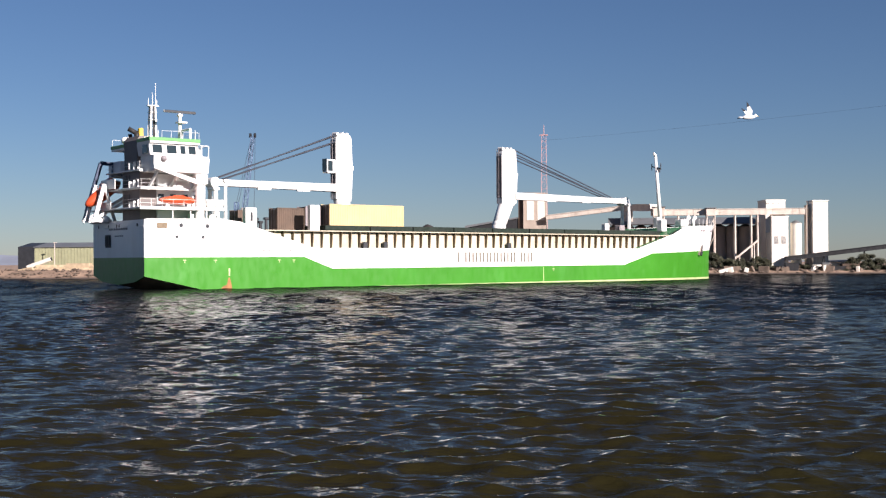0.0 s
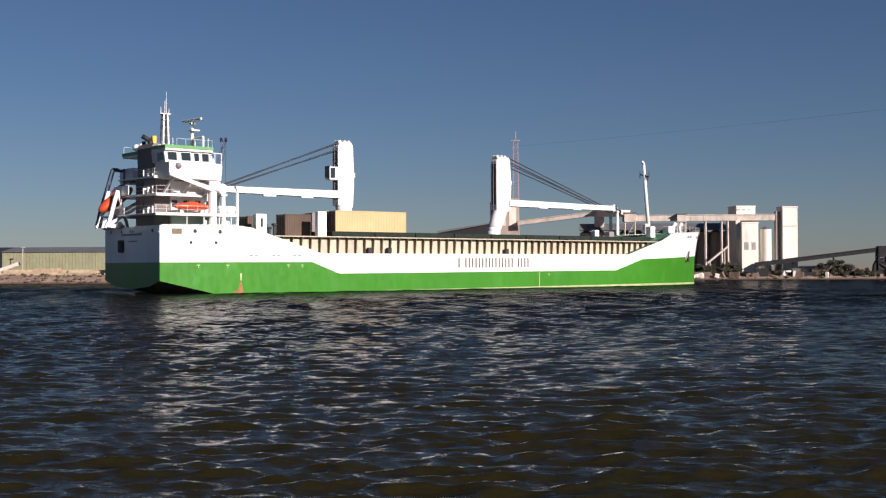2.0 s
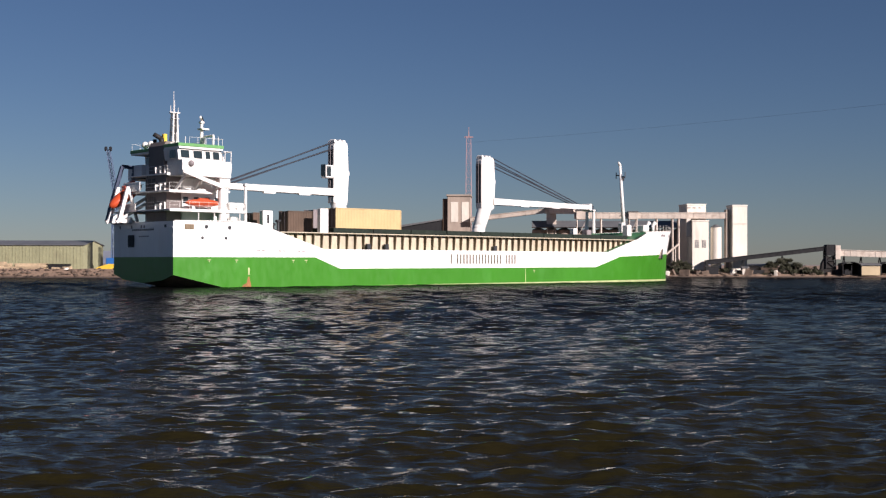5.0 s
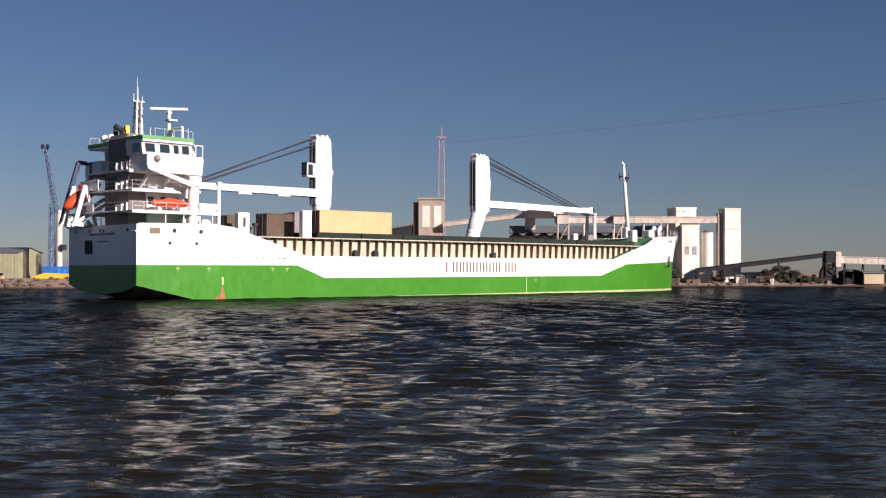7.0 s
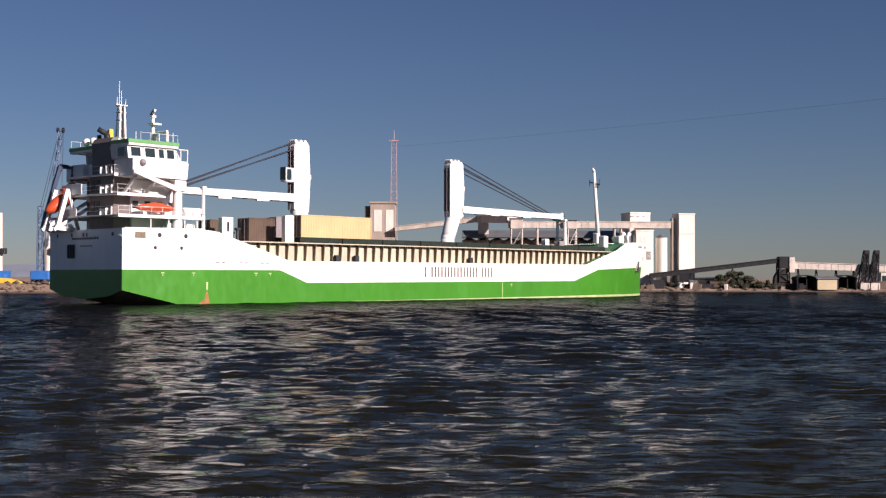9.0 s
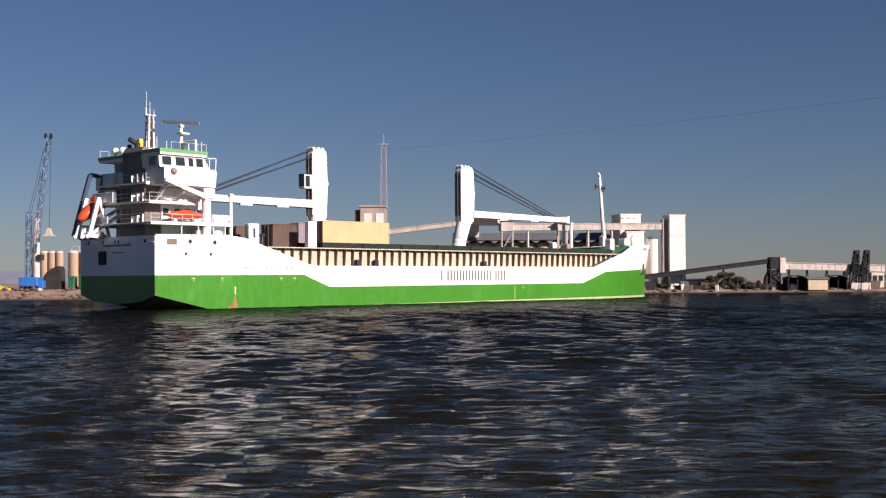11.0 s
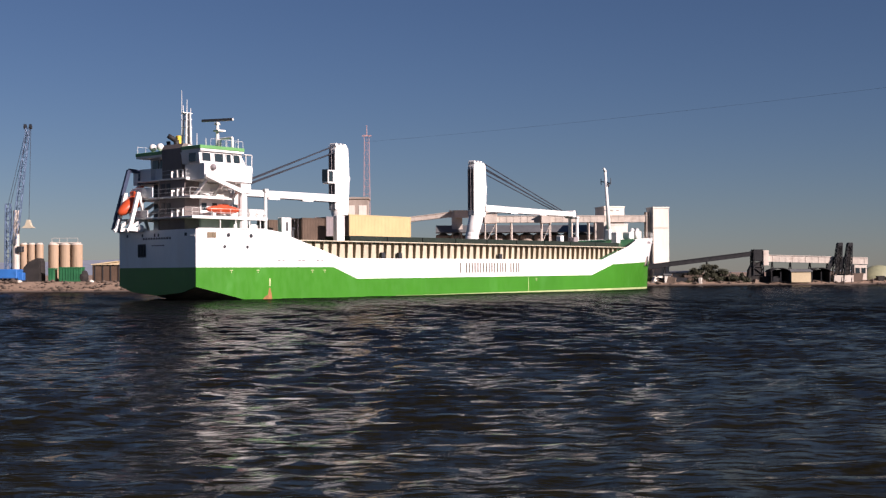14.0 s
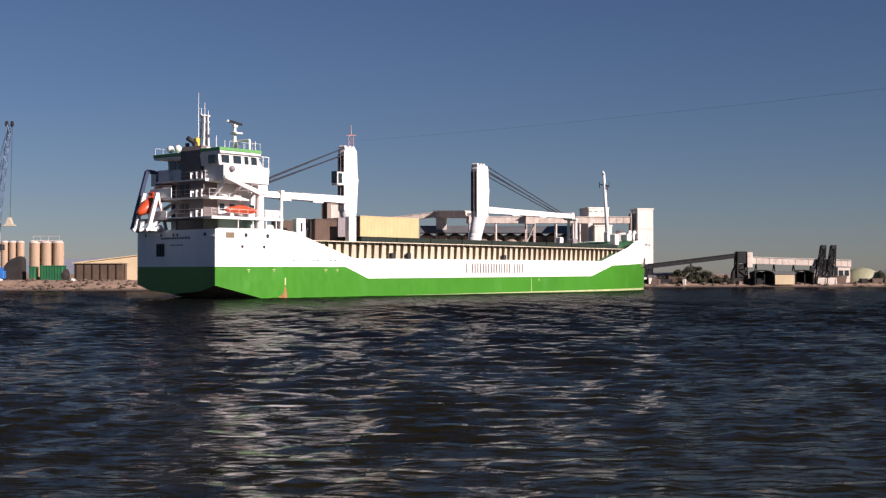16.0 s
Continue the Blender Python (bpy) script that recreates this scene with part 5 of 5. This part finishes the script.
build_shed("warehouse", "cream warehouse with a dark open front bay", -67.6, -40.0, 290, 306, 1.7, 5.5, 7.1, CREAMWALL, CREAMWALL, along="y")
bay = thing("lean_to_shed", "dark brown lean-to shed in front of the warehouse", "shed")
part("bay_wall", box(B(), -67.3, -57.4, 286, 289.8, 1.7, 5.3, 0.05), BROWN, bay)
part("bay_roof", prism(B(), [(285.6, 5.3), (289.9, 5.4), (289.9, 5.55), (285.6, 5.48)], "x", -67.5, -57.2), CREAMWALL, bay)
bm = B()
for i in range(7):
    box(bm, -66.9 + i * 1.62, -66.7 + i * 1.62, 285.86, 286.0, 1.7, 5.3)
part("bay_post", bm, BELT, bay)

shed = build_shed("olive_shed", "long olive sheet-clad quay shed with a dark end", -137.0, -103.5, 290, 304, 1.8, 7.6, 8.6, SHEET, TIN)
# gable end in a dark colour that paints in its shade
bm = B()
prism(bm, [(289.8, 1.8), (304.2, 1.8), (304.2, 7.7), (297, 8.8), (289.8, 7.7)], "x", -141.2, -137.0)
part("end_bay", bm, DARK, shed, "end coloured dark for the gable's shade")
bm = B()
for i in range(40):
    x = -136.6 + i * 0.83
    box(bm, x, x + 0.07, 289.93, 290.0, 1.9, 7.5)
part("cladding_rib", bm, SHEET, shed)
lp = thing("lamp_post", "thin pale lamp post before the shed", "lamp post")
part("pole", rod(B(), (-130.0, 286, 1.7), (-130.0, 286, 8.6), 0.12, 0.08, 8), GALLERY, lp)
part("lamp_head", box(B(), -130.3, -129.4, 285.8, 286.2, 8.5, 8.65, 0.03), GALLERY, lp)

pipe = thing("steel_pipe", "fat pale pipe propped on the rubble", "pipe")
part("pipe_shell", rod(B(), (-134.5, 281, 2.6), (-128.6, 281, 4.6), 0.55, 0.55, 14), CONCRETE, pipe)
part("pipe_mouth", rod(B(), (-128.62, 281, 4.59), (-128.5, 281, 4.64), 0.45, 0.45, 14), DARK, pipe)
rng = random.Random(7)
for k in range(46):
    x = rng.uniform(-136, -104)
    y = rng.uniform(278, 285)
    L, r = rng.uniform(2.5, 7.0), rng.uniform(0.12, 0.26)
    a = rng.uniform(-0.25, 0.25)
    z = 1.75 + r + rng.random() * 0.3
    lg = thing("timber_log", "pale sawn timber lying in a pile on the shore", "timber", "timber on the shore")
    part("log", beam(B(), (x - L / 2, y, z - a), (x + L / 2, y + rng.uniform(-1, 1), z + a), r * 3.0, r * 2.6), TIMBER, lg)
for px, n, lay in ((-121.0, 4, 5), (-112.5, 4, 4), (-128.5, 3, 4)):
    for la in range(lay):
        for j in range(n - la // 2):
            L = rng.uniform(5.5, 8.0)
            x, y, z = px + rng.uniform(-0.8, 0.8), 279.5 + j * 0.42 + la * 0.18, 1.86 + la * 0.36
            lg = thing("timber_log", "pale sawn timber stacked on the shore", "timber", "timber on the shore")
            part("log", beam(B(), (x - L / 2, y, z), (x + L / 2, y + rng.uniform(-0.15, 0.15), z), 0.52, 0.50), TIMBER, lg)
yl = thing("yellow_barge_deck", "yellow steel pontoon pile on the quay", "pontoon")
bm = B()
prism(bm, [(-98.5, 1.7), (-97.5, 2.4), (-95, 3.1), (-90.5, 2.9), (-87.6, 2.2), (-87.4, 1.7)], "y", 283, 286)
part("pontoon_hull", bm, YELLOW, yl)
for i in range(5):
    part("pontoon_rib", box(B(), -97 + i * 2.1, -96.8 + i * 2.1, 282.9, 283.0, 1.7, 2.5), YELLOW, yl)
tr = thing("dark_skip", "dark steel skip on the shore", "skip")
part("skip_body", prism(B(), [(-108.0, 1.6), (-108.4, 3.0), (-103.6, 3.0), (-104.0, 1.6)], "y", 280, 282), BELT, tr)
part("skip_rim", box(B(), -108.5, -103.5, 279.9, 282.1, 2.95, 3.08), BELT, tr)
for x in (-102.6, -79.2, -65.0):
    s = thing("shore_boulder", "pale boulder lit by the low sun", "boulder")
    bm = B()
    bmesh.ops.create_icosphere(bm, subdivisions=2, radius=0.55, matrix=Matrix.Translation((x, 276.5, 1.75)))
    for v in bm.verts:
        v.co += Vector((1, 0.6, 0.8)) * 0.2 * noise.noise(v.co * 2)
    part("boulder_stone", bm, CONCRETE, s)


def rubble(name, label, x0, x1, z0, count, seed, mat):
    """Loose stones along the waterline, uncountable."""
    rg = random.Random(seed)
    verts, faces = [], []
    for _ in range(count):
        x = rg.uniform(x0, x1)
        y = shore_y(x) + rg.uniform(0.5, 9)
        r = 0.12 + 0.5 * rg.random() ** 3
        z = ground_z(x, y) + r * 0.25
        b = len(verts)
        for dx, dy, dz in ((1, 0, 0), (0, 1, 0), (-1, 0, 0), (0, -1, 0), (0, 0, 1), (0, 0, -1)):
            q = r * rg.uniform(0.7, 1.3)
            verts.append((x + dx * q * 1.3, y + dy * q, z + dz * q * 0.7))
        for f in ((0, 1, 4), (1, 2, 4), (2, 3, 4), (3, 0, 4), (1, 0, 5), (2, 1, 5), (3, 2, 5), (0, 3, 5)):
            faces.append(tuple(b + i for i in f))
    me = bpy.data.meshes.new(name)
    me.from_pydata(verts, [], faces)
    me.materials.append(mat)
    return tagged(new(name, me), label, "rubble", kind="stuff")


rubble("shore_rubble", "brown stones along the quay shore", -190, -40, 1, 1100, 3, RUBBLE)
rubble("shore_rubble", "pale stones and debris along the terminal shore", -10, 140, 1, 900, 5, RUBBLE)
rg = random.Random(12)
for k in range(26):
    x = rg.uniform(33, 80)
    y = shore_y(x) + rg.uniform(1.5, 5)
    w, h = rg.uniform(0.5, 2.2), rg.uniform(0.4, 1.5)
    s = thing("concrete_debris", "broken concrete slab dumped on the shore", "debris", "debris on the shore")
    m = Matrix.Translation((x, y, 0.75)) @ Matrix.Rotation(rg.uniform(-0.5, 0.5), 4, "Y") @ Matrix.Rotation(rg.uniform(0, 3), 4, "Z")
    part("slab", box(B(), -w, w, -w * 0.5, w * 0.5, -h * 0.4, h * 0.8, 0.08, m), RUBBLE if k % 3 else CONCRETE, s)


def bush(x0, x1, y, z1, seed):
    """A dense shore thicket: short stems with limbs and many small leaves."""
    rg = random.Random(seed)
    b = thing("shore_bush", "dusty dark green thicket on the shore", "bush", "bushes on the shore")
    xm, L = (x0 + x1) / 2, (x1 - x0) / 2
    bm = B()
    for k in range(max(3, int(L * 1.5))):
        x = xm + rg.uniform(-0.7, 0.7) * L
        p = Vector((x, y + rg.uniform(-0.6, 0.6), 0.6))
        q = p + Vector((rg.uniform(-0.6, 0.6), rg.uniform(-0.3, 0.3), z1 * 0.5))
        rod(bm, p, q, 0.10, 0.05, 5)
        for _ in range(3):
            rod(bm, q, q + Vector((rg.uniform(-0.9, 0.9), rg.uniform(-0.7, 0.7), rg.uniform(0.2, 0.9))), 0.045, 0.02, 4)
    part("stem", bm, BARK, b)
    verts, faces = [], []
    n = int(L * z1 * 800)
    clumps = [(xm + rg.uniform(-1, 1) * L, y + rg.uniform(-1.2, 1.2), rg.uniform(0.1, 0.95) ** 0.8, rg.uniform(0.4, 0.9)) for _ in range(int(L * 9))]
    for _ in range(n):
        cx, cy, cf, cr = rg.choice(clumps)
        top = z1 * (1 - 0.55 * abs((cx - xm) / L) ** 2.2)
        c = Vector((cx + rg.gauss(0, cr * 0.5), cy + rg.gauss(0, cr * 0.5), max(0.7, cf * top + rg.gauss(0, cr * 0.35))))
        u = Vector((rg.gauss(0, 1), rg.gauss(0, 1), rg.gauss(0, 1))).normalized()
        v = u.orthogonal().normalized()
        s = rg.uniform(0.12, 0.30)
        k = len(verts)
        verts += [c - u * s, c + v * s * 0.5, c + u * s, c - v * s * 0.5]
        faces.append((k, k + 1, k + 2, k + 3))
    me = bpy.data.meshes.new("foliage")
    me.from_pydata([tuple(v) for v in verts], [], faces)
    me.materials.append(LEAF)
    f = new("foliage", me)
    f.parent = b
    return b


bush(62.5, 73.0, 322.0, 4.9, 1)
bush(72.5, 77.5, 322, 2.8, 2)
bush(33.0, 46.0, 324.5, 4.6, 3)
bush(26.0, 36.0, 325, 5.2, 4)
bush(50.0, 57.0, 325.5, 2.4, 5)

rg = random.Random(21)
for k in range(16):
    x = rg.uniform(48, 118)
    y = rg.uniform(320.5, 322.5)
    w, h = rg.uniform(0.6, 1.8), rg.uniform(0.8, 2.0)
    s = thing("steel_skip", "dark steel skip standing on the shore", "skip", "skips on the shore")
    part("skip_body", prism(B(), [(x - w, 0.7), (x - w * 1.2, 0.7 + h), (x + w * 1.2, 0.7 + h), (x + w, 0.7)], "y", y, y + 1.6), (BELT, BROWN, COAL)[k % 3], s)
    part("skip_rim", box(B(), x - w * 1.25, x + w * 1.25, y - 0.05, y + 1.65, 0.65 + h, 0.78 + h), (BELT, BROWN, COAL)[k % 3], s)

# distant hills
bm = B()
top, low = [], []
for i in range(120):
    x = -2600 + i * 44
    h = 26 + 22 * noise.noise(Vector((x * 0.0022, 0.3, 0))) + 6 * noise.noise(Vector((x * 0.01, 2, 0)))
    h *= min(1, max(0.12, (-x + 400) / 1000))
    low.append(bm.verts.new((x, 2600, -2)))
    top.append(bm.verts.new((x, 2750, h)))
for i in range(119):
    bm.faces.new((low[i], low[i + 1], top[i + 1], top[i]))
tagged(new("backdrop", mesh_of(bm, "backdrop", HILL, True)), "low hazy blue hills on the horizon", "hills", kind="structure")


# ---- what moves ----
def motions():
    times = [i * 1.0 for i in range(17)]
    walk(ship, [(t, ship_pose(t)) for t in times])
    for c, m in CARGO:
        walk(c, [(t, ship_pose(t) @ m) for t in times])
    walk(radar, [(i * 0.32, Matrix.Translation((7.3, 5.0, 23.4)) @ Matrix.Rotation(radians(-46.5 - 133.33 * (i * 0.32 - 0.35)), 4, "Z")) for i in range(51)])
    # ripples drift towards the beach
    walk(water, [(0, pose(0, 0, 0)), (8, pose(1.5, -4.0, 0)), (16, pose(3, -8.0, 0))])
    # the gull crosses the sky and flies on along the shore
    walk(gull, [(0, pose(6.75, 55, 9.6, -14, -4, 10)), (0.2, pose(8.9, 55, 9.78, -12, -6, 8)), (0.4, pose(10.95, 55, 10.14, -14, -6, 6)),
                (0.6, pose(12.8, 55, 10.2, -16, -2, 6)), (2.0, pose(27, 57, 12, -12, -4, 5)), (16, pose(190, 70, 24, 0, 0, 4))])
    for s, w in zip((-1, 1), gull_wings):
        walk(w, [(i * 0.05, pose(0, 0, 0, s * (14 + 40 * math.cos(i * 0.05 * 2 * math.pi / 0.3)), 0, 0)) for i in range(321)])


motions()
